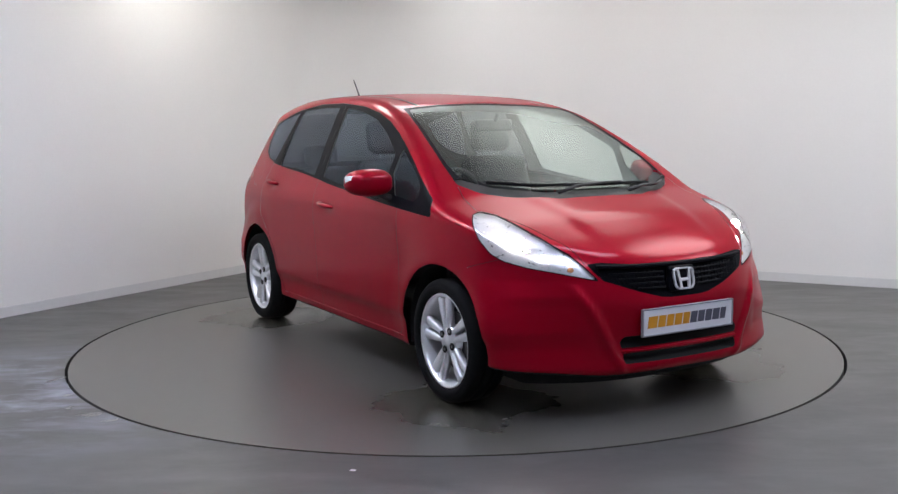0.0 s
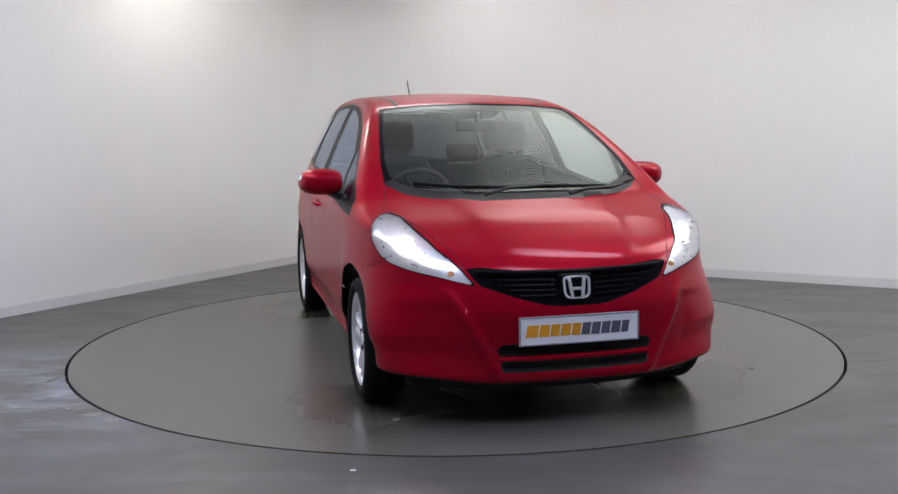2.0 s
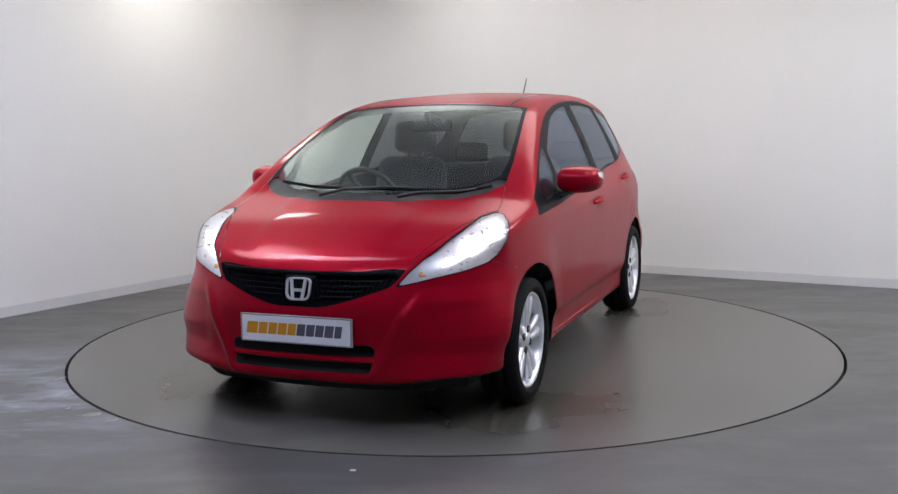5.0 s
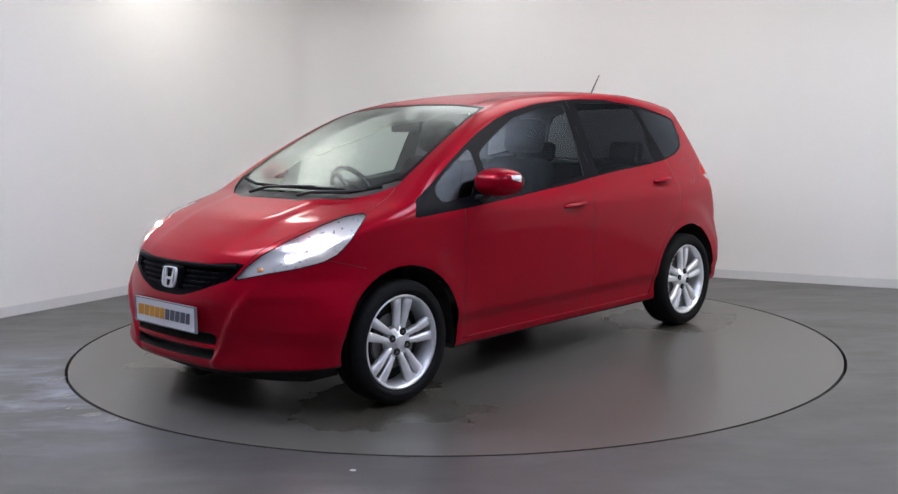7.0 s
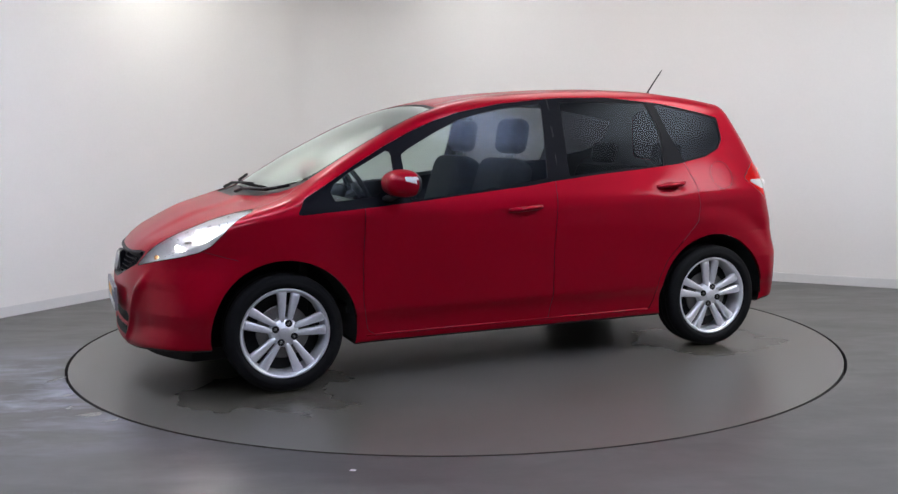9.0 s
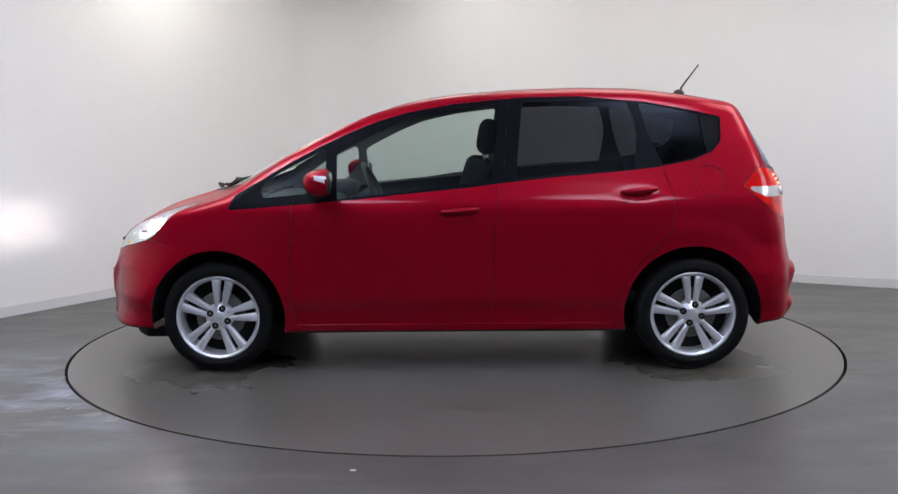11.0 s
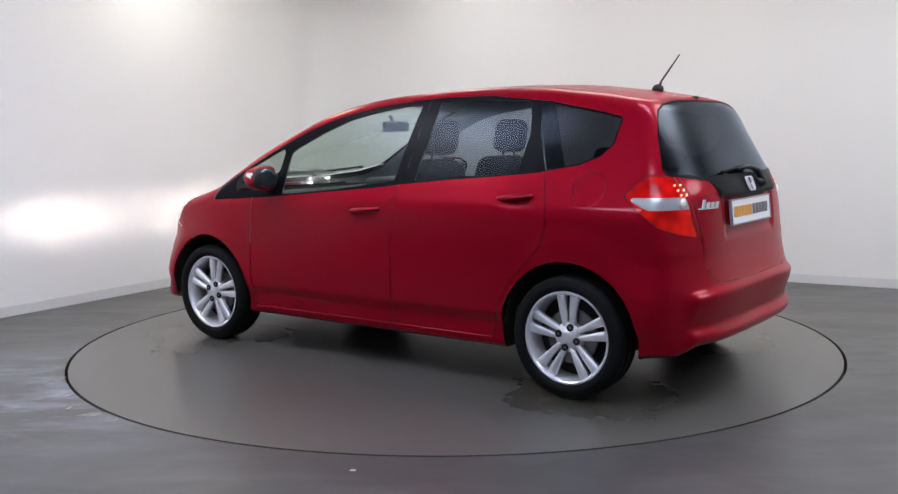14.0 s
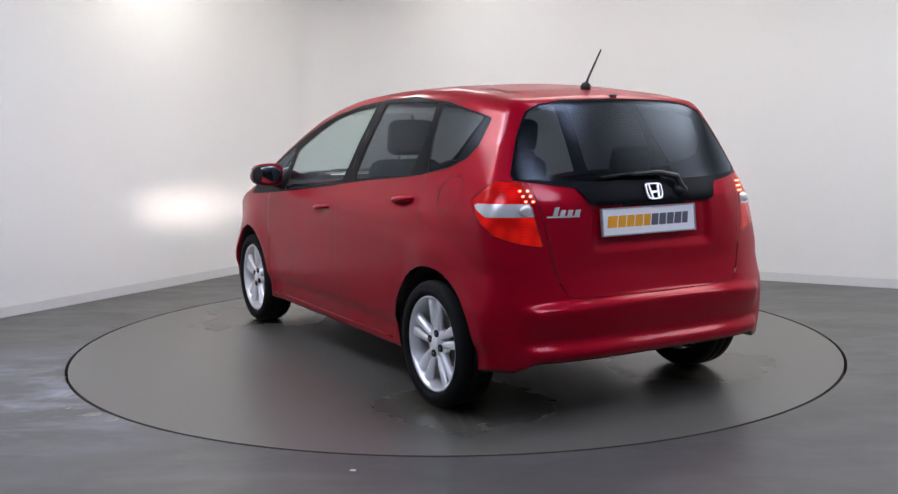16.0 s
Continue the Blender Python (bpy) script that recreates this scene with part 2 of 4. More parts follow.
LENS = glass("lamp_lens", (0.96, 0.97, 0.98), 0.04)

# ---- helpers for building ----
def part(name, bm, material, parent=None, label="", smooth=False):
    """Links a bmesh as one mesh object under a thing or a part."""
    me = bpy.data.meshes.new(name)
    bm.to_mesh(me)
    bm.free()
    ob = new(name, me)
    me.materials.append(material)
    if smooth:
        me.shade_smooth()
    ob.parent = parent
    if label:
        tagged(ob, label)
    return ob


def box(x0, x1, y0, y1, z0, z1, bevel=0.0, bm=None, seg=2):
    bm2 = bmesh.new()
    bmesh.ops.create_cube(bm2, size=1)
    for v in bm2.verts:
        v.co = Vector(((x0 + x1) / 2 + v.co.x * (x1 - x0), (y0 + y1) / 2 + v.co.y * (y1 - y0), (z0 + z1) / 2 + v.co.z * (z1 - z0)))
    if bevel:
        bmesh.ops.bevel(bm2, geom=bm2.edges[:], offset=bevel, segments=seg, affect="EDGES", profile=0.5)
    if bm is None:
        return bm2
    join(bm, bm2)
    return bm


def join(bm, other, m=None):
    """Adds another bmesh to bm."""
    me = bpy.data.meshes.new("tmp")
    other.to_mesh(me)
    other.free()
    if m is not None:
        me.transform(m)
    bm.from_mesh(me)
    bpy.data.meshes.remove(me)
    return bm


def prism(points, z0, z1, bm=None):
    """An upright prism over a plan polygon."""
    bm = bm or bmesh.new()
    lo = [bm.verts.new((x, y, z0)) for x, y in points]
    hi = [bm.verts.new((x, y, z1)) for x, y in points]
    bm.faces.new(lo[::-1])
    bm.faces.new(hi)
    n = len(points)
    for i in range(n):
        bm.faces.new((lo[i], lo[(i + 1) % n], hi[(i + 1) % n], hi[i]))
    bmesh.ops.recalc_face_normals(bm, faces=bm.faces[:])
    return bm


# ---- the room ----
CORNER = Vector((-1.14, 4.18))
ALONG_L = Vector((-0.517, -0.856))      # from the corner along the left wall
ALONG_R = Vector((0.870, -0.493))       # from the corner along the right wall
LEN_L, LEN_R, HIGH, COVE = 10.5, 9.6, 3.1, 0.6


def plan(a, b):
    """A plan point: a metres along the left wall, b along the right wall."""
    return CORNER + ALONG_L * a + ALONG_R * b


def cove_line(offset, n=48):
    """The bend of the two walls, from the left wall to the right wall, set back by offset."""
    pts = []
    for i in range(n + 1):
        t = math.pi / 2 * i / n
        r = COVE + offset
        pts.append(plan(COVE - r * math.sin(t), COVE - r * math.cos(t)))
    return pts


def strip(inner, outer, z0, z1):
    """A wall between two plan lines."""
    return prism([tuple(p) for p in inner] + [tuple(p) for p in reversed(outer)], z0, z1)


IN, OUT = cove_line(0.0), cove_line(0.2)
w = strip([plan(LEN_L, 0)] + IN[:25], [plan(LEN_L, -0.2)] + OUT[:25], 0, HIGH)
WALL_L = tagged(part("wall_left", w, WALL), "plain off-white painted wall of the studio", "wall", kind="structure")
w = strip(IN[24:] + [plan(0, LEN_R)], OUT[24:] + [plan(-0.2, LEN_R)], 0, HIGH)
WALL_R = tagged(part("wall_right", w, WALL), "plain off-white painted studio back wall", "wall", kind="structure")
# Two unseen walls close the room; their tone governs bounce and reflections
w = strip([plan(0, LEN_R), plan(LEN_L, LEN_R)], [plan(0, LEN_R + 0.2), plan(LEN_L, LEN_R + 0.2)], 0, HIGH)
tagged(part("wall_side", w, UNSEENWALL), "unseen plain side wall, its grey set for the light it returns", "wall", kind="structure")
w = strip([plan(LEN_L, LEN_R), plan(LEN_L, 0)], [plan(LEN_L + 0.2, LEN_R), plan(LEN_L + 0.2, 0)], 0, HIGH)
tagged(part("wall_behind", w, UNSEENWALL), "unseen plain wall behind the camera, its grey set for the light it returns", "wall", kind="structure")
for nm, line_in, line_out in (("baseboard_left", [plan(LEN_L, 0)] + IN[:25], [plan(LEN_L, 0.014)] + cove_line(-0.014)[:25]),
                              ("baseboard_right", IN[24:] + [plan(0, LEN_R)], cove_line(-0.014)[24:] + [plan(0.014, LEN_R)])):
    w = strip(line_in, line_out, 0.0, 0.072)
    e = [e for e in w.edges if all(v.co.z > 0.07 for v in e.verts)]
    bmesh.ops.bevel(w, geom=e, offset=0.004, segments=2, affect="EDGES")
    tagged(part(nm, w, SKIRT), "low off-white painted skirting board along the wall", "baseboard", kind="structure")

# Floor with a round well for the table, and the table flush in it
def ring_floor():
    bm = bmesh.new()
    n = 256
    inner = [bm.verts.new(((TABLE_R + 0.016) * math.cos(2 * math.pi * i / n), (TABLE_R + 0.016) * math.sin(2 * math.pi * i / n), 0)) for i in range(n)]
    far = [bm.verts.new((14 * math.cos(2 * math.pi * i / n), 14 * math.sin(2 * math.pi * i / n), 0)) for i in range(n)]
    for i in range(n):
        j = (i + 1) % n
        bm.faces.new((inner[i], far[i], far[j], inner[j]))
    bmesh.ops.recalc_face_normals(bm, faces=bm.faces[:])
    return bm


tagged(part("floor", ring_floor(), FLOOR), "grey painted concrete studio floor with faint scuffs and a painted-in bluish sheen", "floor", kind="structure")


WELL = bmesh.new()
lo = [WELL.verts.new(((TABLE_R + 0.016) * math.cos(2 * math.pi * i / 256), (TABLE_R + 0.016) * math.sin(2 * math.pi * i / 256), -0.12)) for i in range(256)]
hi = [WELL.verts.new((v.co.x, v.co.y, -0.001)) for v in lo]
for i in range(256):
    WELL.faces.new((lo[i], lo[(i + 1) % 256], hi[(i + 1) % 256], hi[i]))
WELL.faces.new(lo)
tagged(part("floor_well", WELL, GAP), "dark round gap in the floor round the turntable", "floor", kind="structure")


def disc(r, z0, z1, n=256, bevel=0.0):
    bm = bmesh.new()
    bmesh.ops.create_cone(bm, cap_ends=True, segments=n, radius1=r, radius2=r, depth=z1 - z0, matrix=Matrix.Translation((0, 0, (z0 + z1) / 2)))
    return bm


TABLE = tagged(new("turntable"), "large round grey turntable set flush in the floor", "turntable")
part("deck", disc(TABLE_R, -0.05, 0.0), DECK, TABLE, "grey painted steel deck with damp patches")
part("deck_edge", disc(TABLE_R - 0.004, -0.11, -0.051), GAP, TABLE, "dark underside of the deck")

w = prism([tuple(plan(-0.2, -0.2)), tuple(plan(LEN_L + 0.2, -0.2)), tuple(plan(LEN_L + 0.2, LEN_R + 0.2)), tuple(plan(-0.2, LEN_R + 0.2))], HIGH, HIGH + 0.2)
tagged(part("ceiling", w, CEIL), "plain white studio ceiling", "ceiling", kind="structure")

ANG = math.degrees(math.atan2(ALONG_R.y, ALONG_R.x))
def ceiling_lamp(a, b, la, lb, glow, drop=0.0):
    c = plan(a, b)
    lamp = tagged(new("ceiling_lamp"), "unseen flat white panel on the ceiling, placed to light room and reflections", "ceiling lamp", "ceiling lamps")
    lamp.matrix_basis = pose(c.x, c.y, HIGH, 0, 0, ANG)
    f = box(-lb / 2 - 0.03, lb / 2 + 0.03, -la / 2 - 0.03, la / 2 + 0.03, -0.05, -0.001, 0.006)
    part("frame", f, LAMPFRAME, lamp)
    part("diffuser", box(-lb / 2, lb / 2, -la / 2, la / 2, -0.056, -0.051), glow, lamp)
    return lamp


# a row of unseen panels along each wall, added to brighten the walls
for a, b, la, lb, glow in ((5.0, 1.5, 1.8, 1.8, COOLFILL), (1.1, 1.7, 1.3, 1.3, FILLPANEL), (2.0, 6.0, 2.3, 2.3, FILLPANEL), (2.0, 8.2, 2.4, 2.4, COOLFILL)):
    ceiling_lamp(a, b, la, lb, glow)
ceiling_lamp(1.7, 3.7, 2.5, 2.5, DIMFILL)
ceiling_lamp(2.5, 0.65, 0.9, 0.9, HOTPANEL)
# two rows of cool lamps over the camera's side; the farther is added fill
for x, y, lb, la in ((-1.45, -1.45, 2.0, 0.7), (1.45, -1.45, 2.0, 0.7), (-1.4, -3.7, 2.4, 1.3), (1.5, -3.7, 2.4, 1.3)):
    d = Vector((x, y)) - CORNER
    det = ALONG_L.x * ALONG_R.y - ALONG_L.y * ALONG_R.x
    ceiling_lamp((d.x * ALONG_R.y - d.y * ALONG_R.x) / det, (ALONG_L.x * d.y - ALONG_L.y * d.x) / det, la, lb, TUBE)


# ---- damp on the floor ----
def puddle(name, x, y, size, long, turn, seed, material, label, category, parent=None):
    """A thin flat film with an uneven rim."""
    rnd = random.Random(seed)
    ph = [rnd.uniform(0, 6.28) for _ in range(5)]
    bm = bmesh.new()
    n = 48
    rim = []
    for i in range(n):
        a = 2 * math.pi * i / n
        r = size * (1 + 0.22 * math.sin(2 * a + ph[0]) + 0.16 * math.sin(3 * a + ph[1]) + 0.12 * math.sin(5 * a + ph[2]) + 0.07 * math.sin(9 * a + ph[3]) + 0.05 * math.sin(14 * a + ph[4]))
        rim.append((r * math.cos(a) * long, r * math.sin(a)))
    prism(rim, 0.0003, 0.0012, bm)
    ob = part(name, bm, material, parent)
    ob.matrix_basis = pose(x, y, 0, 0, 0, turn)
    if parent is None:
        tagged(ob, label, category, "puddles on the floor")
    return ob


for k, (x, y, s, lg) in enumerate(((-1.66, -1.60, 0.026, 2.2), (-1.54, -1.70, 0.018, 1.8), (-1.90, -1.26, 0.016, 2.0), (-2.08, -0.95, 0.02, 2.6), (-1.80, -1.48, 0.014, 1.5))):
    puddle("puddle", x, y, s, lg, 20 * k, k, WATER, "small shallow puddle of water on the floor", "puddle")
fleck = prism([(-0.012, -0.006), (0.010, -0.008), (0.014, 0.005), (-0.006, 0.009)], 0.0003, 0.0015)
tagged(part("paper_fleck", fleck, PAPER), "tiny white scrap of paper on the floor", "litter").matrix_basis = pose(-0.39, -2.38, 0)

# ---- the car's body as a smooth solid: x forward, y to its left, z up, origin between the axles ----
AXLE, WHEEL_R, TRACK = 1.2475, 0.292, 0.735


def curve(xs, ys, soft):
    """A smooth curve through few knots."""
    t = np.linspace(min(xs) - 0.4, max(xs) + 0.4, 1601)
    k = np.argsort(xs)
    X, Y = np.array(xs)[k], np.array(ys)[k]
    v = np.interp(t, X, Y)
    v = np.where(t < X[0], Y[0] + (t - X[0]) * (Y[1] - Y[0]) / (X[1] - X[0]), v)
    v = np.where(t > X[-1], Y[-1] + (t - X[-1]) * (Y[-1] - Y[-2]) / (X[-1] - X[-2]), v)
    step = t[1] - t[0]
    n = int(4 * soft / step)
    g = np.exp(-0.5 * (np.arange(-n, n + 1) * step / soft) ** 2)
    v2 = np.convolve(np.pad(v, n, mode="edge"), g / g.sum(), mode="valid")
    keep = (t > t[0] + 4 * soft) & (t < t[-1] - 4 * soft)
    v2 = np.where(keep, v2, v)
    return lambda q: np.interp(q, t, v2)


# centre line from above the grille over bonnet, screen and roof to the tailgate
TOP = curve([2.05, 1.93, 1.87, 1.78, 1.6, 1.4, 1.26, 1.1, 0.94, 0.77, 0.6, 0.43, 0.27, 0.1, -0.06, -0.38, -0.7, -1.0, -1.3, -1.5, -1.75],
            [0.50, 0.665, 0.72, 0.775, 0.862, 0.92, 0.964, 1.055, 1.143, 1.226, 1.305, 1.374, 1.420, 1.453, 1.472, 1.492, 1.499, 1.49, 1.455, 1.42, 1.36], 0.035)
CROWN = curve([1.9, 1.3, 0.9, 0.3, -0.4, -1.6], [0.03, 0.04, 0.05, 0.075, 0.095, 0.11], 0.1)
NOSE = curve([0.1, 0.2, 0.24, 0.28, 0.35, 0.45, 0.52, 0.6, 0.66, 0.72, 0.9], [1.90, 1.95, 1.968, 1.955, 1.952, 1.963, 1.967, 1.955, 1.945, 1.94, 1.94], 0.014)
TAIL = curve([0.1, 0.25, 0.31, 0.40, 0.46, 0.53, 0.578, 0.66, 0.75, 0.85, 0.95, 1.0, 1.06, 1.12, 1.23, 1.34, 1.5],
             [-1.83, -1.862, -1.872, -1.874, -1.878, -1.876, -1.862, -1.845, -1.842, -1.838, -1.825, -1.805, -1.772, -1.737, -1.672, -1.605, -1.51], 0.014)
# relief of the rear bumper: a broad shelf above, a narrow lip below
SHELF = curve([0.1, 0.24, 0.275, 0.30, 0.320, 0.332, 0.362, 0.38, 0.47, 0.505, 0.520, 0.530, 0.552, 0.70], [0, 0, 0.010, 0.020, 0.024, 0.020, -0.003, -0.003, 0.016, 0.024, 0.026, 0.020, 0, 0], 0.007)
WIDE = curve([0.1, 0.2, 0.29, 0.335, 0.365, 0.41, 0.6, 0.75, 0.85, 0.9, 0.95, 1.05, 1.2, 1.35, 1.45, 1.6],
             [0.78, 0.80, 0.806, 0.812, 0.830, 0.833, 0.839, 0.845, 0.842, 0.829, 0.806, 0.762, 0.694, 0.618, 0.56, 0.46], 0.014)


def smax(a, b, k):
    h = np.maximum(k - np.abs(a - b), 0) / k
    return np.maximum(a, b) + h * h * k * 0.25


def step(t):
    t = np.clip(t, 0, 1)
    return t * t * (3 - 2 * t)


def hem(x, y):
    """Height of the body's lower rim: it rises behind the rear wheels and towards the front corners."""
    return 0.2 + step((-x - 1.5) / 0.2) * (0.075 - 0.035 * step((y - 0.60) / 0.1)) + 0.026 * step((x - 1.3) / 0.2) * step((y - 0.35) / 0.35)


def solid(p):
    """Negative inside the body. p: rows of x, y, z."""
    x, y, z = p[:, 0], np.abs(p[:, 1]), p[:, 2]
    kf = (0.685 - 0.20 * np.clip((0.62 - z) / 0.22, 0, 1)) * y ** 2.73
    kr = (0.37 + 0.23 * np.clip((z - 0.7) / 0.35, 0, 1)) * y ** 3.9
    xs = x + 0.30 * kf * np.clip((x - 0.4) / 0.8, 0, 1)
    slope = (TOP(xs + 0.02) - TOP(xs - 0.02)) / 0.04
    bonnet = np.clip((x - 1.15) / 0.2, 0, 1) * np.clip((1.95 - x) / 0.3, 0, 1)
    bulge = 0.012 * bonnet / (1 + np.exp((y - 0.30 - 0.15 * (1.9 - x)) / 0.018))
    top = (z - TOP(xs) + CROWN(x) * y * y - bulge) / np.sqrt(1 + np.minimum(slope * slope, 4))
    ridge = 0.018 * np.exp(-((y - 0.345 - 0.52 * (z - 0.25)) / 0.024) ** 2) * np.clip((z - 0.2) / 0.06, 0, 1) * np.clip((0.61 - z) / 0.1, 0, 1)
    front = x - NOSE(z) + kf - ridge
    recess = 0.013 * step((0.35 - y) / 0.05) * step((z - 0.725) / 0.05) * step((0.945 - z) / 0.02)
    shelf = SHELF(z + 0.05 * y * y * step((z - 0.37) / 0.1)) * step((0.705 - y) / 0.07)
    rear = (TAIL(z) - x + kr - shelf + recess) * 0.93
    pocket = 0.011 * step((z - 0.28) / 0.06) * step((0.56 - z) / 0.05) * step((x - 1.60) / 0.14) * step((y - 0.46) / 0.09)
    front = front + pocket
    tf, tr = np.maximum(x - 1.0, 0), np.maximum(-x - 0.9, 0)
    rf, rr = np.hypot(x - AXLE, z - 0.29), np.hypot(x + AXLE, z - 0.29)
    flare = 0.005 * np.exp(-((rf - 0.375) / 0.05) ** 2) + 0.010 * step((0.56 - rf) / 0.18) + 0.014 * step((0.535 - rr) / 0.11) * step((-x - 1.0) / 0.25)
    dish = 0.009 * (np.exp(-((x + 0.045) / 0.075) ** 2 - ((z - 0.832) / 0.024) ** 2) + np.exp(-((x + 0.975) / 0.075) ** 2 - ((z - 0.922) / 0.024) ** 2))
    side = y - WIDE(z) + (0.20 - 0.14 * np.clip((0.68 - z) / 0.22, 0, 1)) * tf ** 2 + (0.058 + 0.05 * np.clip((z - 0.5) / 0.15, 0, 1) + 0.042 * np.clip((z - 0.9) / 0.4, 0, 1)) * tr ** 2 - flare + dish
    f = smax(top, side * 0.93, 0.05)
    f = smax(f, front, 0.09)
    f = smax(f, rear, 0.045)
    return smax(f, hem(x, y) - z, 0.03)


def shell(nm, nc, na):
    """Rays from a spine inside the body outwards to its skin: rows of points, for the left half."""
    z0, xa, xb = 0.62, 1.05, -1.15
    rows = []
    for i in range(nc + 1):
        rows.append((xa, math.pi / 2 * (1 - i / nc)))
    rows += [(xa + (xb - xa) * i / nm, 0.0) for i in range(1, nm)]
    for i in range(nc + 1):
        rows.append((xb, -math.pi / 2 * i / nc))
    fi = np.linspace(-math.pi / 2, math.pi / 2, na + 1)
    xs = np.array([r[0] for r in rows])[:, None] + 0 * fi
    ps = np.array([r[1] for r in rows])[:, None] + 0 * fi
    o = np.stack([xs, 0 * xs, 0 * xs + z0], -1).reshape(-1, 3)
    d = np.stack([np.sin(ps), np.cos(ps) * np.cos(fi), np.cos(ps) * np.sin(fi)], -1).reshape(-1, 3)
    lo, hi = np.zeros(len(o)), np.full(len(o), 1.5)
    for _ in range(26):
        mid = (lo + hi) / 2
        inside = solid(o + d * mid[:, None]) < 0
        lo, hi = np.where(inside, mid, lo), np.where(inside, hi, mid)
    P = o + d * lo[:, None]
    e = 0.004
    g = np.stack([solid(P + e * np.eye(3)[i]) - solid(P - e * np.eye(3)[i]) for i in range(3)], -1)
    # on the middle plane the skin runs straight across
    g[np.abs(P[:, 1]) < 1e-6, 1] = 0
    N = g / np.linalg.norm(g, axis=1)[:, None]
    m = na + 1
    F = [(i * m + j, (i + 1) * m + j, (i + 1) * m + j + 1, i * m + j + 1) for i in range(len(rows) - 1) for j in range(na)]
    return P, N, F


class Skin:
    """The left half of the car's outer surface, cut into panels along level lines."""

    def __init__(self, P, N):
        self.P, self.N = [P], [N]
        self.count = len(P)
        self.flat()

    def flat(self):
        self.V, self.M = np.concatenate(self.P), np.concatenate(self.N)
        self.P, self.N = [self.V], [self.M]

    def cut(self, faces, level):
        """Faces split into those where level is below nought and the rest."""
        quads, polys = faces
        f = level(self.V)
        q = f[quads] < 0
        all_in, none = q.all(1), ~q.any(1)
        ins, outs = [], []
        newp, newn, seen = [], [], {}
        todo = [tuple(r) for r in quads[~all_in & ~none].tolist()] + polys
        for face in todo:
            s = [f[i] < 0 for i in face]
            if all(s):
                ins.append(face)
                continue
            if not any(s):
                outs.append(face)
                continue
            a, b = [], []
            for k, i in enumerate(face):
                j = face[(k + 1) % len(face)]
                (a if f[i] < 0 else b).append(i)
                if (f[i] < 0) != (f[j] < 0):
                    key = (min(i, j), max(i, j))
                    if key not in seen:
                        t = f[key[0]] / (f[key[0]] - f[key[1]])
                        newp.append(self.V[key[0]] * (1 - t) + self.V[key[1]] * t)
                        n = self.M[key[0]] * (1 - t) + self.M[key[1]] * t
                        newn.append(n / max(np.linalg.norm(n), 1e-9))
                        seen[key] = self.count
                        self.count += 1
                    a.append(seen[key])
                    b.append(seen[key])
            if len(a) > 2:
                ins.append(tuple(a))
            if len(b) > 2:
                outs.append(tuple(b))
        if newp:
            self.P.append(np.array(newp))
            self.N.append(np.array(newn))
            self.flat()
        return (quads[all_in], ins), (quads[none], outs)

    def mesh(self, name, faces, material, parent, sides, depth=0.0, label="", flip=False):
        """Faces as one mesh; sides: 'both' in one object, or 1 or -1 for the left or right of the car."""
        quads, polys = faces
        loops = [tuple(r) for r in quads.tolist()] + polys
        used = sorted({i for f in loops for i in f})
        if not used:
            return None
        at = {i: k for k, i in enumerate(used)}
        d = depth(self.V[used]) if callable(depth) else depth
        P = self.V[used] - self.M[used] * (d[:, None] if callable(depth) else d)
        N = self.M[used] * (-1 if flip else 1)
        L = [tuple(at[i] for i in (reversed(f) if flip else f)) for f in loops]
        mir = np.array([1, -1, 1])
        if sides == "both":
            n = len(P)
            P, N = np.concatenate([P, P * mir]), np.concatenate([N, N * mir])
            L = L + [tuple(i + n for i in reversed(f)) for f in L]
        elif sides == -1:
            P, N, L = P * mir, N * mir, [tuple(reversed(f)) for f in L]
        me = bpy.data.meshes.new(name)
        me.from_pydata(P.tolist(), [], L)
        me.materials.append(material)
        me.shade_smooth()
        me.normals_split_custom_set_from_vertices(N.tolist())
        ob = new(name, me)
        ob.parent = parent
        if label:
            tagged(ob, label)
        return ob


def plus(*sets):
    return np.concatenate([s[0] for s in sets]), sum((s[1] for s in sets), [])


def inside(poly, a, b, only=None, shrink=0.0):
    """A level: signed distance to a polygon in two measures of the place."""
    poly = np.array(poly, float)

    def level(V):
        q = np.stack([a(V), b(V)], -1)
        d = np.full(len(q), 9.0)
        odd = np.zeros(len(q), bool)
        for i in range(len(poly)):
            p0, p1 = poly[i], poly[(i + 1) % len(poly)]
            e = p1 - p0
            w = q - p0
            t = np.clip((w @ e) / (e @ e), 0, 1)
            d = np.minimum(d, np.hypot(*(w - t[:, None] * e).T))
            hit = (p0[1] > q[:, 1]) != (p1[1] > q[:, 1])
            xx = p0[0] + (q[:, 1] - p0[1]) * e[0] / (e[1] if e[1] else 1e-9)
            odd ^= hit & (q[:, 0] < xx)
        s = np.where(odd, -d, d) + shrink
        return np.maximum(s, only(V)) if only else s
    return level


def near(line, a, b, half, only=None):
    """A level: within half of an open line."""
    line = np.array(line, float)

    def level(V):
        q = np.stack([a(V), b(V)], -1)
        d = np.full(len(q), 9.0)
        for p0, p1 in zip(line[:-1], line[1:]):
            e = p1 - p0
            w = q - p0
            t = np.clip((w @ e) / (e @ e), 0, 1)
            d = np.minimum(d, np.hypot(*(w - t[:, None] * e).T))
        return np.maximum(d - half, only(V)) if only else d - half
    return level


def gx(V):
    return V[:, 0]


def gy(V):
    return V[:, 1]


def gz(V):
    return V[:, 2]


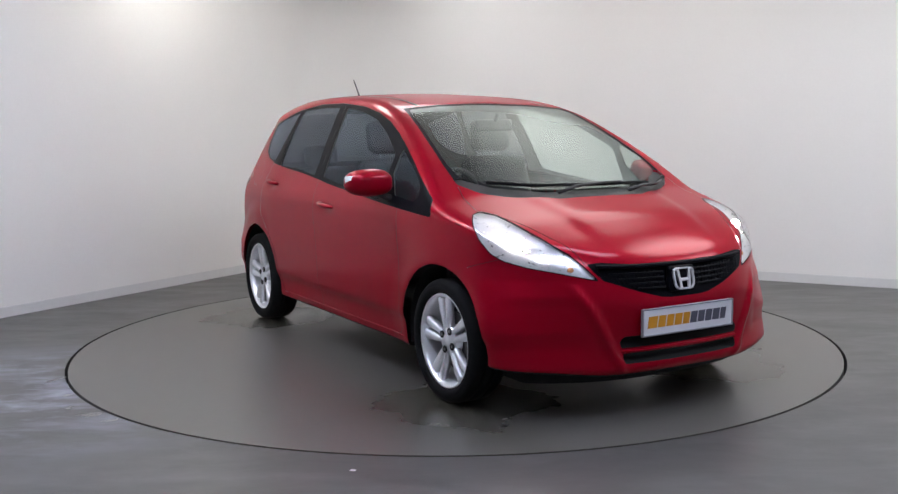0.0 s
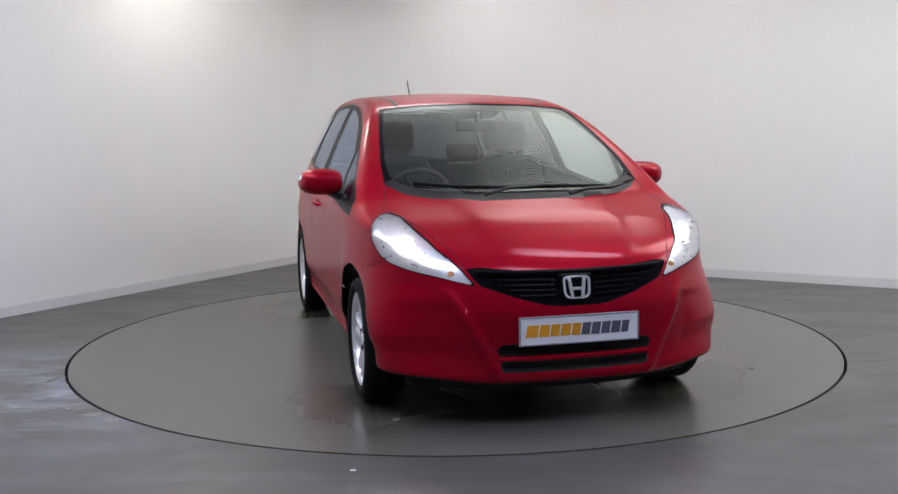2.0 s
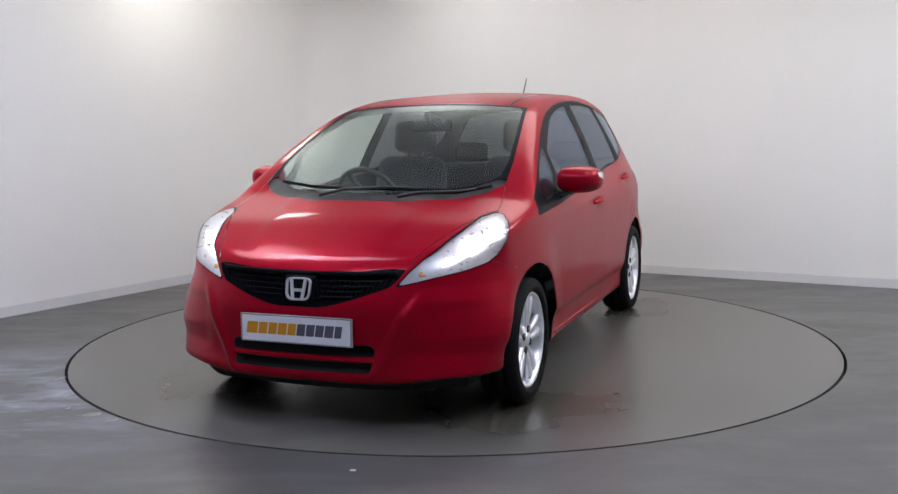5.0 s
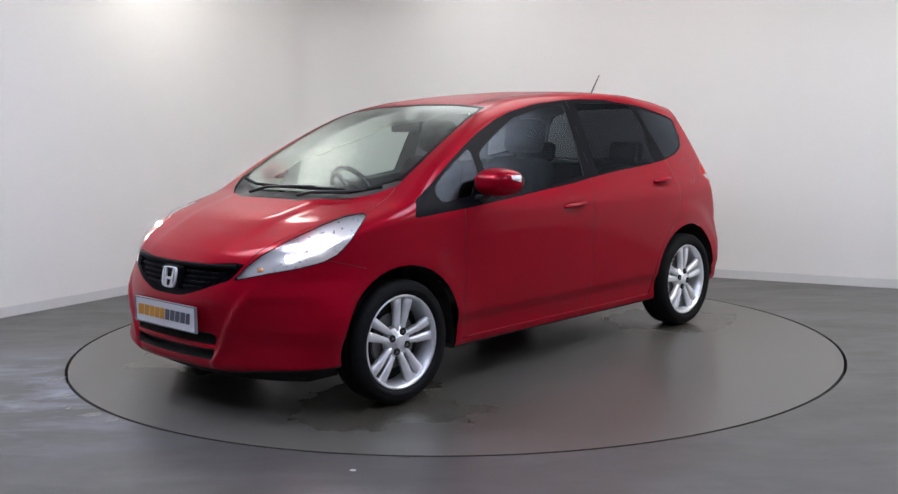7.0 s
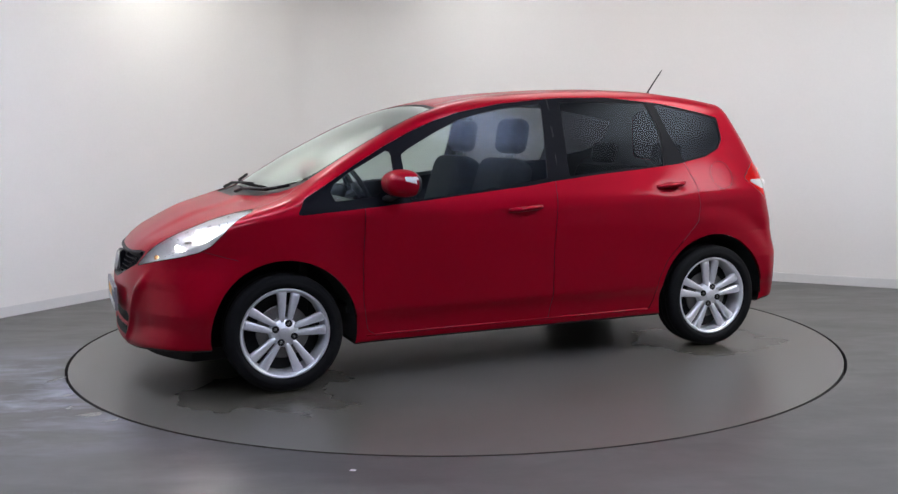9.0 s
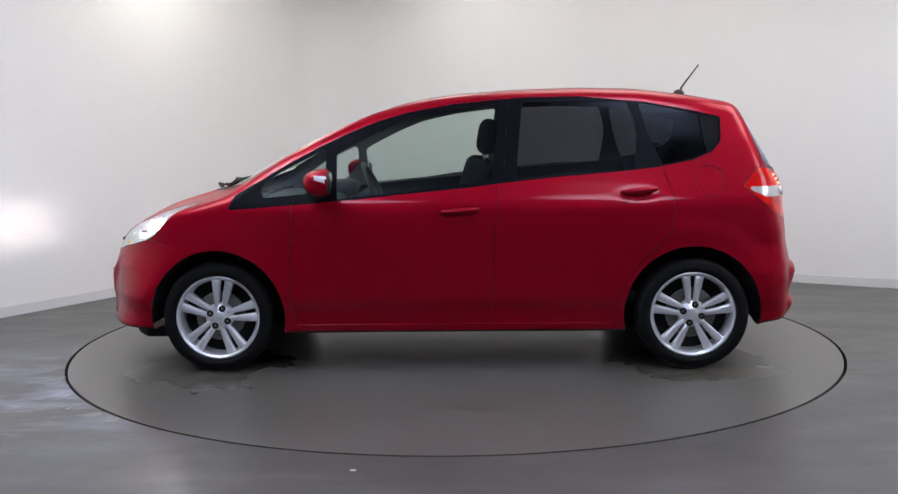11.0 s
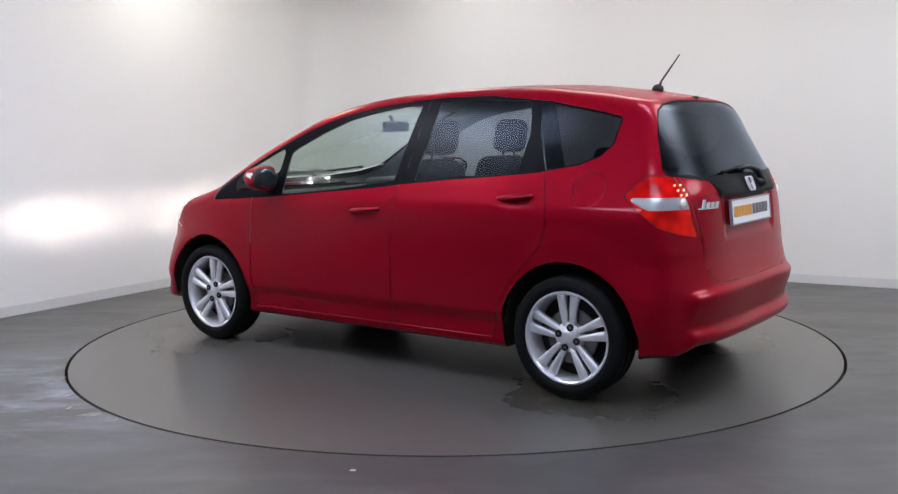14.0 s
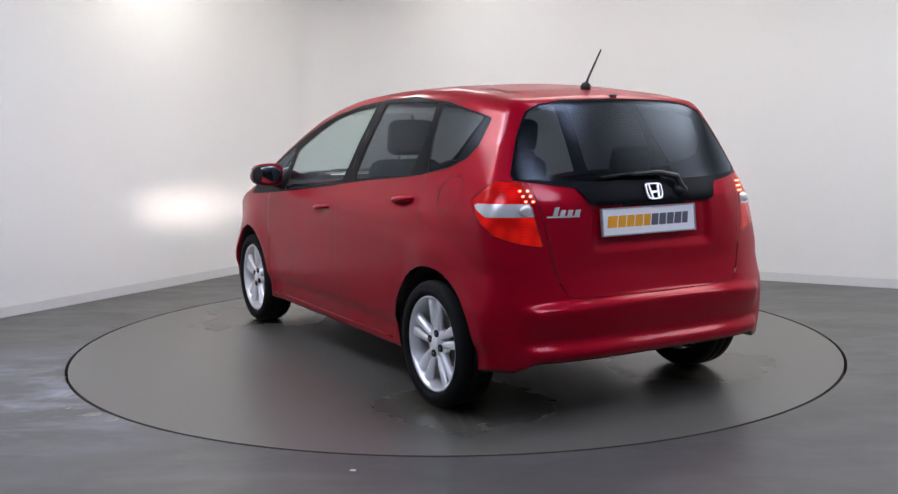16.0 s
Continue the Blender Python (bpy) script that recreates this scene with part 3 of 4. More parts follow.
def gd(V):
    """Along the headlamp, across the front corner."""
    return 0.7071 * (V[:, 1] - V[:, 0])


def gt(V):
    """Along the tail lamp, across the rear corner."""
    return -0.6 * V[:, 0] - 0.8 * V[:, 1]


# outlines of windows, lamps and panels
DLO = [(1.165, 0.862), (0.81, 0.886), (0.475, 0.913), (0.205, 0.938), (-0.094, 0.964), (-0.242, 0.983), (-0.538, 1.012), (-0.831, 1.034),
       (-1.065, 1.056), (-1.27, 1.092), (-1.376, 1.134), (-1.427, 1.192), (-1.437, 1.316), (-1.287, 1.351), (-1.051, 1.397), (-0.692, 1.434),
       (-0.387, 1.432), (-0.234, 1.421), (-0.018, 1.401), (0.229, 1.358), (0.383, 1.314), (0.536, 1.255), (0.689, 1.183), (0.839, 1.103), (0.988, 1.017), (1.123, 0.941)]
QUARTER = [(0.968, 0.928), (0.985, 0.965), (0.97, 1.0), (0.891, 1.052), (0.672, 1.162), (0.655, 1.15), (0.656, 1.05), (0.752, 0.947)]
FRONT_PANE = [(0.585, 0.918), (0.592, 1.14), (0.552, 1.168), (0.38, 1.254), (0.223, 1.318), (0.10, 1.347), (-0.021, 1.370), (-0.262, 1.398), (-0.24, 1.25), (-0.206, 1.006), (0.205, 0.953)]
REAR_PANE = [(-0.352, 1.012), (-0.356, 1.1), (-0.388, 1.403), (-0.65, 1.408), (-0.931, 1.398), (-0.96, 1.32), (-0.978, 1.24), (-0.957, 1.05), (-0.65, 1.04)]
LAST_PANE = [(-1.109, 1.076), (-1.043, 1.24), (-1.005, 1.391), (-1.285, 1.338), (-1.427, 1.308), (-1.415, 1.192), (-1.365, 1.142), (-1.271, 1.105)]
SCREEN = [(1.385, -0.1), (1.38, 0.25), (1.262, 0.48), (1.188, 0.58), (1.098, 0.652), (0.931, 0.640), (0.692, 0.602), (0.407, 0.55), (0.33, 0.535), (0.305, 0.3), (0.30, -0.1)]
SCREEN_PANE = [(1.275, -0.1), (1.262, 0.25), (1.16, 0.48), (1.085, 0.585), (1.04, 0.615), (0.931, 0.617), (0.692, 0.58), (0.407, 0.528), (0.352, 0.50), (0.328, 0.3), (0.322, -0.1)]
BACK = [(-0.1, 1.400), (0.30, 1.392), (0.43, 1.374), (0.50, 1.345), (0.535, 1.30), (0.58, 1.226), (0.645, 1.075), (0.64, 1.048), (0.52, 1.028), (0.40, 1.012), (0.375, 0.985), (0.352, 0.940), (-0.1, 0.934)]
BACK_PANE = [(-0.1, 1.394), (0.30, 1.386), (0.425, 1.368), (0.492, 1.340), (0.527, 1.298), (0.573, 1.223), (0.634, 1.078), (0.618, 1.055), (0.40, 1.037), (-0.1, 1.036)]
HEADLAMP = [(-1.04, 0.615), (-0.914, 0.641), (-0.86, 0.652), (-0.738, 0.672), (-0.626, 0.698), (-0.565, 0.728), (-0.51, 0.785), (-0.468, 0.85), (-0.448, 0.885), (-0.470, 0.897),
            (-0.558, 0.881), (-0.65, 0.850), (-0.79, 0.790), (-0.905, 0.730), (-0.97, 0.682)]
TAIL_LAMP = [(0.303, 0.962), (0.36, 1.012), (0.415, 1.053), (0.531, 1.041), (0.58, 0.92), (0.624, 0.765), (0.51, 0.785), (0.405, 0.818), (0.333, 0.89)]
GRILLE = [(-0.1, 0.676), (0.25, 0.680), (0.40, 0.693), (0.455, 0.688), (0.43, 0.65), (0.40, 0.618), (0.25, 0.566), (0.14, 0.536), (0.09, 0.530), (-0.1, 0.529)]
SLOT_A = [(-0.1, 0.376), (0.32, 0.376), (0.345, 0.358), (0.335, 0.326), (-0.1, 0.326)]
SLOT_B = [(-0.1, 0.300), (0.325, 0.303), (0.335, 0.285), (0.32, 0.258), (-0.1, 0.255)]
BONNET = [(1.93, -0.1), (1.93, 0.30), (1.86, 0.452), (1.66, 0.545), (1.48, 0.622), (1.34, 0.692), (1.20, 0.672), (1.11, 0.655), (1.1, -0.1)]
FRONT_DOOR = [(0.825, 1.0), (0.825, 0.88), (0.845, 0.62), (0.848, 0.42), (0.82, 0.27), (0.78, 0.247), (-0.20, 0.247), (-0.218, 0.35), (-0.222, 0.65), (-0.255, 1.0), (-0.27, 1.1), (0.6, 1.1)]
REAR_DOOR = [(-0.255, 1.0), (-0.222, 0.65), (-0.218, 0.35), (-0.20, 0.247), (-0.84, 0.247), (-0.868, 0.30), (-0.89, 0.42), (-0.95, 0.53), (-1.06, 0.64), (-1.14, 0.73), (-1.157, 0.82), (-1.15, 0.93), (-1.11, 1.04), (-1.08, 1.1), (-0.27, 1.1)]

rear_only = lambda V: V[:, 0] + 1.35
front_only = lambda V: 1.2 - V[:, 0]
side_only = lambda V: 0.42 - V[:, 1]
high_only = lambda V: 0.915 - V[:, 2]

CAR = tagged(new("car"), "red five-door hatchback car with headlights on and dark rear windows", "car")
P0, N0, F0 = shell(165, 92, 190)
skin = Skin(P0, N0)
rest = (np.array(F0), [])
floor_faces, rest = skin.cut(rest, lambda V: V[:, 2] - 0.013 - hem(V[:, 0], np.abs(V[:, 1])))
for ax in (AXLE - 0.012, -AXLE - 0.013):
    _, floor_faces = skin.cut(floor_faces, lambda V: np.maximum(np.abs(V[:, 0] - ax) - 0.352, 0.5 - V[:, 1]))
_, rest = skin.cut(rest, lambda V: np.hypot(V[:, 0] - AXLE + 0.012, V[:, 2] - 0.295) - 0.357)
_, rest = skin.cut(rest, lambda V: np.hypot(V[:, 0] + AXLE + 0.013, V[:, 2] - 0.295) - 0.357)
dlo, rest = skin.cut(rest, inside(DLO, gx, gz, side_only))
panes = []
for outline in (QUARTER, FRONT_PANE, REAR_PANE, LAST_PANE):
    pane, dlo = skin.cut(dlo, inside(outline, gx, gz, side_only, shrink=-0.004))
    panes.append(pane)
door_line, dlo = skin.cut(dlo, near([(-0.27, 0.95), (-0.315, 1.45)], gx, gz, 0.003))
screen, rest = skin.cut(rest, inside(SCREEN, gx, gy, high_only))
screen_pane, screen = skin.cut(screen, inside(SCREEN_PANE, gx, gy))
cowl, screen = skin.cut(screen, inside([(1.5, -0.1), (1.5, 0.8), (1.06, 0.8), (1.06, 0.61), (1.16, 0.49), (1.262, 0.25), (1.275, -0.1)], gx, gy))
back, rest = skin.cut(rest, inside(BACK, gy, gz, rear_only))
back_pane, garnish = skin.cut(back, inside(BACK_PANE, gy, gz))
garnish, back = skin.cut(garnish, lambda V: V[:, 2] - 1.03 - 0.02 * np.abs(V[:, 1]))
lamp, rest = skin.cut(rest, inside(HEADLAMP, gd, gz, front_only))
lamp_rim, lamp = skin.cut(lamp, lambda V: -inside(HEADLAMP, gd, gz)(V) - 0.0045)
tail, rest = skin.cut(rest, inside(TAIL_LAMP, gt, gz, rear_only))
tail_rim, tail = skin.cut(tail, lambda V: -inside(TAIL_LAMP, gt, gz)(V) - 0.004)
tail_clear, tail = skin.cut(tail, inside([(0.318, 0.951), (0.60, 0.951), (0.60, 0.897), (0.375, 0.897), (0.335, 0.925)], gt, gz))
tail_low, tail_up = skin.cut(tail, lambda V: V[:, 2] - 0.925)
grille, rest = skin.cut(rest, inside(GRILLE, gy, gz, lambda V: 1.7 - V[:, 0]))
slot_a, rest = skin.cut(rest, inside(SLOT_A, gy, gz, lambda V: 1.7 - V[:, 0]))
slot_b, rest = skin.cut(rest, inside(SLOT_B, gy, gz, lambda V: 1.7 - V[:, 0]))

# shut lines
G = 0.0017
GATE = [(-0.1, 1.6), (0.40, 1.6), (0.62, 1.2), (0.587, 1.035), (0.542, 0.76), (0.52, 0.64), (0.48, 0.565), (0.42, 0.548), (-0.1, 0.545)]
gaps = []


def groove(faces, line, where, half=G, depth=0.005, material=SEAM):
    """A narrow band along the nought of line, taken out of faces where where is below nought."""
    here, away = skin.cut(faces, where)
    low, high = skin.cut(here, lambda V: line(V) - half)
    band, low = skin.cut(low, lambda V: -line(V) - half)
    gaps.append((band, depth, material))
    return plus(low, high, away)


def side_of(p, q, a, b):
    """Signed distance to the straight line from p to q."""
    (x0, y0), (x1, y1) = p, q
    n = math.hypot(x1 - x0, y1 - y0)
    return lambda V: ((a(V) - x0) * (y1 - y0) - (b(V) - y0) * (x1 - x0)) / n


rest = groove(rest, inside(FRONT_DOOR, gx, gz), lambda V: np.maximum(side_only(V), np.maximum(V[:, 2] - 1.12, np.abs(V[:, 0] - 0.3) - 0.7)))
rest = groove(rest, inside(REAR_DOOR, gx, gz), lambda V: np.maximum(np.maximum(side_only(V), V[:, 0] + 0.23), np.maximum(V[:, 2] - 1.12, -1.3 - V[:, 0])))
rest = groove(rest, inside(BONNET, gx, gy), lambda V: np.maximum(0.69 - V[:, 2], 1.115 - V[:, 0]))
rest = groove(rest, inside(GATE, gy, gz), lambda V: np.maximum(V[:, 0] + 1.42, V[:, 2] - 1.035), 0.0018)
rest = groove(rest, side_of((1.62, 0.71), (1.50, 0.675), gx, gz), lambda V: np.maximum(0.6 - V[:, 1], np.maximum(V[:, 0] - 1.64, 1.45 - V[:, 0])), 0.0018)
rest = groove(rest, lambda V: V[:, 1] - 0.425, lambda V: np.maximum(1.2 - V[:, 2], np.maximum(V[:, 0] - 0.30, -1.345 - V[:, 0])), 0.011, 0.004, TRIM)
rest = groove(rest, lambda V: V[:, 0] + 1.335 - 0.05 * V[:, 1], lambda V: np.maximum(1.2 - V[:, 2], V[:, 1] - 0.43), 0.007, -0.0006)
rest = groove(rest, lambda V: np.hypot(V[:, 0] + 1.35, V[:, 2] - 0.985) - 0.078, lambda V: np.maximum(0.5 - V[:, 1], V[:, 0] + 1.2), 0.0013)

bonnet, rest = skin.cut(rest, inside(BONNET, gx, gy, lambda V: 0.655 - V[:, 2]))
f_door, rest = skin.cut(rest, inside(FRONT_DOOR, gx, gz, side_only))
r_door, rest = skin.cut(rest, inside(REAR_DOOR, gx, gz, side_only))
flap, rest = skin.cut(rest, lambda V: np.maximum(np.hypot(V[:, 0] + 1.35, V[:, 2] - 0.985) - 0.078, 0.5 - V[:, 1]))
gate, rest = skin.cut(rest, inside([(-0.1, 1.6), (0.40, 1.6), (0.62, 1.2), (0.587, 1.035), (0.542, 0.76), (0.52, 0.64), (0.48, 0.565), (0.42, 0.548), (-0.1, 0.545)], gy, gz, lambda V: V[:, 0] + 1.335))
f_bumper, rest = skin.cut(rest, inside([(2.2, 0.0), (2.2, 0.80), (1.75, 0.80), (1.60, 0.705), (1.50, 0.675), (1.50, 0.0)], gx, gz))
r_bumper, rest = skin.cut(rest, lambda V: np.maximum(V[:, 2] - 0.72, V[:, 0] + 1.5))
fender, rest = skin.cut(rest, lambda V: np.maximum(np.maximum(0.8 - V[:, 0], V[:, 2] - 0.93), 0.5 - V[:, 1]))



def pieces(faces):
    """Faces sorted into connected runs."""
    quads, polys = faces
    loops = [tuple(r) for r in quads.tolist()] + polys
    up = {}

    def root(i):
        while up.setdefault(i, i) != i:
            up[i] = up[up[i]]
            i = up[i]
        return i
    for f in loops:
        for i in f[1:]:
            up[root(i)] = root(f[0])
    runs = {}
    for f in loops:
        runs.setdefault(root(f[0]), []).append(f)
    return [(np.zeros((0, 4), int), r) for r in runs.values() if len(r) > 2]


for g, deep, stuffing in gaps:
    for run in pieces(g):
        for s in (1, -1):
            skin.mesh("panel_gap", run, stuffing, CAR, s, deep, "dark shut line between body panels")
skin.mesh("underbody", floor_faces, UNDER, CAR, "both", label="black underside")
skin.mesh("body_shell", rest, PAINT, CAR, "both", label="red painted roof, pillars and rear quarters")
skin.mesh("bonnet", bonnet, PAINT, CAR, "both")
skin.mesh("tailgate", gate, PAINT, CAR, "both")
skin.mesh("front_bumper", f_bumper, PAINT, CAR, "both")
skin.mesh("rear_bumper", r_bumper, PAINT, CAR, "both")
skin.mesh("windscreen", screen_pane, HAZYGLASS, CAR, "both", 0.003, "clear green-tinted windscreen")
skin.mesh("windscreen_border", screen, TRIM, CAR, "both", 0.002, "black windscreen border")
skin.mesh("wiper_cowl", cowl, PLASTIC, CAR, "both", 0.012, "black plastic cowl below the windscreen")
skin.mesh("rear_window", back_pane, REARGLASS, CAR, "both", 0.003, "dark tinted rear window")
skin.mesh("rear_window_border", back, TRIM, CAR, "both", 0.002, "black rear window border")
skin.mesh("tailgate_garnish", garnish, TRIM, CAR, "both", lambda V: -0.002 - 0.012 * np.clip((1.02 - V[:, 2]) / 0.06, 0, 1), "gloss black garnish below the rear window")


def sunk(outline, most):
    """A recess that deepens from its rim."""
    return lambda V: np.clip(-inside(outline, gy, gz)(V) * 2.2, 0.0, most)


mouth = skin.mesh("grille", grille, TRIM, CAR, "both", sunk(GRILLE, 0.028), "black front grille with mesh inserts")
skin.mesh("upper_intake", slot_a, GAP, CAR, "both", sunk(SLOT_A, 0.05), "black upper air intake")
skin.mesh("lower_intake", slot_b, GAP, CAR, "both", sunk(SLOT_B, 0.05), "black lower air intake")
lining = plus(rest, gate, bonnet, fender, flap, tail_up, tail_low, tail_clear, tail_rim)
lining, _ = skin.cut(lining, lambda V: 0.62 - V[:, 2])
lining, _ = skin.cut(lining, lambda V: V[:, 0] - 1.45)
skin.mesh("headlining", lining, LINING, CAR, "both", 0.007, "grey fabric inner lining", flip=True)


def bowl(V):
    d = -inside(HEADLAMP, gd, gz)(V) + 0.002
    return np.clip(d * 1.1, 0.0018, 0.075)


for s in (1, -1):
    door = skin.mesh("front_door", f_door, PAINT, CAR, s)
    door2 = skin.mesh("rear_door", r_door, PAINT, CAR, s)
    for name, region in (("front_door_lining", f_door), ("rear_door_lining", r_door)):
        skin.mesh("door_lining", region, DASH, CAR, s, 0.009, "dark grey inner door lining", flip=True)
    skin.mesh("front_wing", fender, PAINT, CAR, s)
    if s == 1:
        skin.mesh("fuel_flap", flap, PAINT, CAR, s, 0.001)
    else:
        skin.mesh("body_patch", flap, PAINT, CAR, s)
    skin.mesh("window_surround", plus(dlo), TRIM, CAR, s, 0.002, "gloss black window surround and pillars")
    skin.mesh("window_surround_lining", plus(dlo), LINING, CAR, s, 0.008, "dark inner pillar lining", flip=True)
    for run in pieces(door_line):
        skin.mesh("pillar_gap", run, GAP, CAR, s, 0.003, "dark gap between the doors")
    skin.mesh("quarter_window", panes[0], GLASS, CAR, s, 0.004, "small clear front quarter window")
    skin.mesh("front_window", panes[1], GLASS, CAR, s, 0.006, "clear front door window")
    skin.mesh("rear_window_side", panes[2], TINTED, CAR, s, 0.006, "dark privacy glass in the rear door")
    skin.mesh("rear_quarter_window", panes[3], QUARTERGLASS, CAR, s, 0.004, "dark rear quarter window")
    hl = skin.mesh("headlight", plus(lamp, lamp_rim), BOWL, CAR, s, bowl, "lit headlight with a chrome bowl behind a clear lens")
    skin.mesh("lens", lamp, LENS, hl, s, 0.0, "clear lens")
    skin.mesh("lens_rim", lamp_rim, TRIM, hl, s, 0.001, "dark lamp edge")
    tl = skin.mesh("tail_light", tail_up, REDLENS, CAR, s, 0.0, "red lit tail light with a clear band")
    skin.mesh("lower_lens", tail_low, REDGLOW, tl, s, 0.0, "glowing red lower lens")
    skin.mesh("clear_band", tail_clear, CLEARLENS, tl, s, -0.003, "clear silver reversing lamp band")
    skin.mesh("lamp_edge", tail_rim, GAP, tl, s, 0.003, "dark lamp edge")


def lathe(profile, n=48, bm=None, close=False):
    """Turns a profile of (radius, height) about z."""
    bm = bm or bmesh.new()
    rings = [[bm.verts.new((r * math.cos(2 * math.pi * i / n), r * math.sin(2 * math.pi * i / n), h)) for i in range(n)] for r, h in profile]
    pairs = list(zip(rings[:-1], rings[1:])) + ([(rings[-1], rings[0])] if close else [])
    for a, b in pairs:
        for i in range(n):
            bm.faces.new((a[i], a[(i + 1) % n], b[(i + 1) % n], b[i]))
    return bm


def ball(rx, ry, rz, seg=24, m=None):
    bm = bmesh.new()
    bmesh.ops.create_uvsphere(bm, u_segments=seg, v_segments=seg // 2, radius=1, matrix=(m or Matrix()) @ Matrix.Diagonal((rx, ry, rz, 1)))
    return bm


def tube(points, radius, n=10, flat=1.0):
    """A round bar along points; radius may be a list."""
    bm = bmesh.new()
    pts = [Vector(p) for p in points]
    rings = []
    for i, p in enumerate(pts):
        d = (pts[min(i + 1, len(pts) - 1)] - pts[max(i - 1, 0)]).normalized()
        a = d.cross(Vector((0, 0, 1))) if abs(d.z) < 0.95 else d.cross(Vector((1, 0, 0)))
        a.normalize()
        b = d.cross(a)
        r = radius[i] if isinstance(radius, (list, tuple)) else radius
        rings.append([bm.verts.new(p + a * r * math.cos(2 * math.pi * k / n) + b * r * flat * math.sin(2 * math.pi * k / n)) for k in range(n)])
    for u, v in zip(rings[:-1], rings[1:]):
        for k in range(n):
            bm.faces.new((u[k], u[(k + 1) % n], v[(k + 1) % n], v[k]))
    bm.faces.new(rings[0][::-1])
    bm.faces.new(rings[-1])
    bmesh.ops.recalc_face_normals(bm, faces=bm.faces[:])
    return bm


# ---- wheels ----
def spoke(bm, turn):
    """One tapered, rounded spoke from hub to rim, its face upwards."""
    secs = []
    for k in range(7):
        t = k / 6
        r = 0.045 + t * 0.160
        half = 0.0108 + 0.0135 * t
        top = 0.058 + 0.012 * math.sin(t * math.pi * 0.6) - 0.004 * t
        side = 0.0160 + 0.0205 * t
        secs.append([(r, side - half, top - 0.03), (r, side - half, top - 0.006), (r, side - half * 0.55, top), (r, side + half * 0.55, top), (r, side + half, top - 0.006), (r, side + half, top - 0.03)])
    rings = []
    for s in secs:
        rings.append([bm.verts.new(turn @ Vector(p)) for p in s])
    for a, b in zip(rings[:-1], rings[1:]):
        for i in range(6):
            bm.faces.new((a[i], b[i], b[(i + 1) % 6], a[(i + 1) % 6]))
    bm.faces.new(rings[0])
    bm.faces.new(rings[-1][::-1])


def wheel(sx, sy):
    """The wheel's face looks along its own z."""
    barrel = lathe([(0.204, -0.08), (0.198, -0.02), (0.196, 0.04), (0.205, 0.066), (0.212, 0.079), (0.2205, 0.081), (0.223, 0.076), (0.222, 0.06)], 64)
    wh = part("wheel", barrel, ALLOY, CAR, "silver five-spoke alloy wheel with a black tyre", True)
    tyre = lathe([(0.214, -0.085), (0.225, -0.092), (0.255, -0.097), (0.278, -0.090), (0.289, -0.072), (0.292, -0.05), (0.292, -0.032), (0.286, -0.030), (0.286, -0.024), (0.292, -0.022), (0.292, 0.022), (0.286, 0.024),
                  (0.286, 0.030), (0.292, 0.032), (0.292, 0.05), (0.289, 0.072), (0.278, 0.088), (0.262, 0.094), (0.2595, 0.0935), (0.257, 0.0955), (0.24, 0.094), (0.228, 0.087), (0.2215, 0.076)], 72)
    part("tyre", tyre, RUBBER, wh, "black rubber tyre", True)
    dk = lathe([(0.001, 0.0), (0.128, 0.0), (0.132, 0.004), (0.132, 0.016), (0.128, 0.018), (0.001, 0.018)], 48)
    part("brake_disc", dk, STEEL, wh, "grey steel brake disc")
    part("wheel_back", lathe([(0.001, -0.03), (0.197, -0.03)], 48), UNDER, wh, "dark inside of the wheel")
    phase = (46.0 if sx > 0 else 54.0) if sy > 0 else -46.0
    for k in range(5):
        for mirror in (1, -1):
            b = bmesh.new()
            spoke(b, pose(0, 0, 0, 0, 0, phase + 72 * k) @ Matrix.Diagonal((1, mirror, 1, 1)))
            bmesh.ops.recalc_face_normals(b, faces=b.faces[:])
            part("spoke", b, ALLOY, wh, "", True)
    hub = lathe([(0.074, 0.02), (0.072, 0.048), (0.064, 0.058), (0.034, 0.060), (0.031, 0.064), (0.026, 0.067), (0.001, 0.068)], 40)
    part("hub", hub, ALLOY, wh, "", True)
    for k in range(4):
        a = math.radians(phase + 20 + 90 * k)
        b = lathe([(0.0175, 0.056), (0.0175, 0.0626), (0.0075, 0.0626), (0.007, 0.055)], 16)
        b2 = lathe([(0.0062, 0.05), (0.0062, 0.063), (0.005, 0.0645), (0.0005, 0.0645)], 8)
        bmesh.ops.translate(b2, verts=b2.verts[:], vec=(0.050 * math.cos(a), 0.050 * math.sin(a), 0.002))
        bmesh.ops.translate(b, verts=b.verts[:], vec=(0.050 * math.cos(a), 0.050 * math.sin(a), 0.002))
        part("nut_recess", b, GAP, wh, "dark recess round a wheel nut")
        part("wheel_nut", b2, STEEL, wh, "steel wheel nut")
    wh.matrix_basis = pose(sx * AXLE - (0.01 if sx > 0 else 0.013), sy * (TRACK + (0.0 if sx > 0 else 0.005)), WHEEL_R, -90 if sy > 0 else 90)
    # liner of the arch
    x0 = sx * AXLE + (-0.012 if sx > 0 else -0.013)
    bm = bmesh.new()
    rows = []
    for k in range(25):
        a = math.radians((-6 if sx > 0 else -12) + (198 if sx > 0 else 194) * k / 24)
        rows.append([bm.verts.new((x0 + 0.359 * math.cos(a), sy * y, 0.295 + 0.359 * math.sin(a))) for y in (0.80, 0.70, 0.50)])
    for u, v in zip(rows[:-1], rows[1:]):
        for i in range(2):
            bm.faces.new((u[i], v[i], v[i + 1], u[i + 1]))
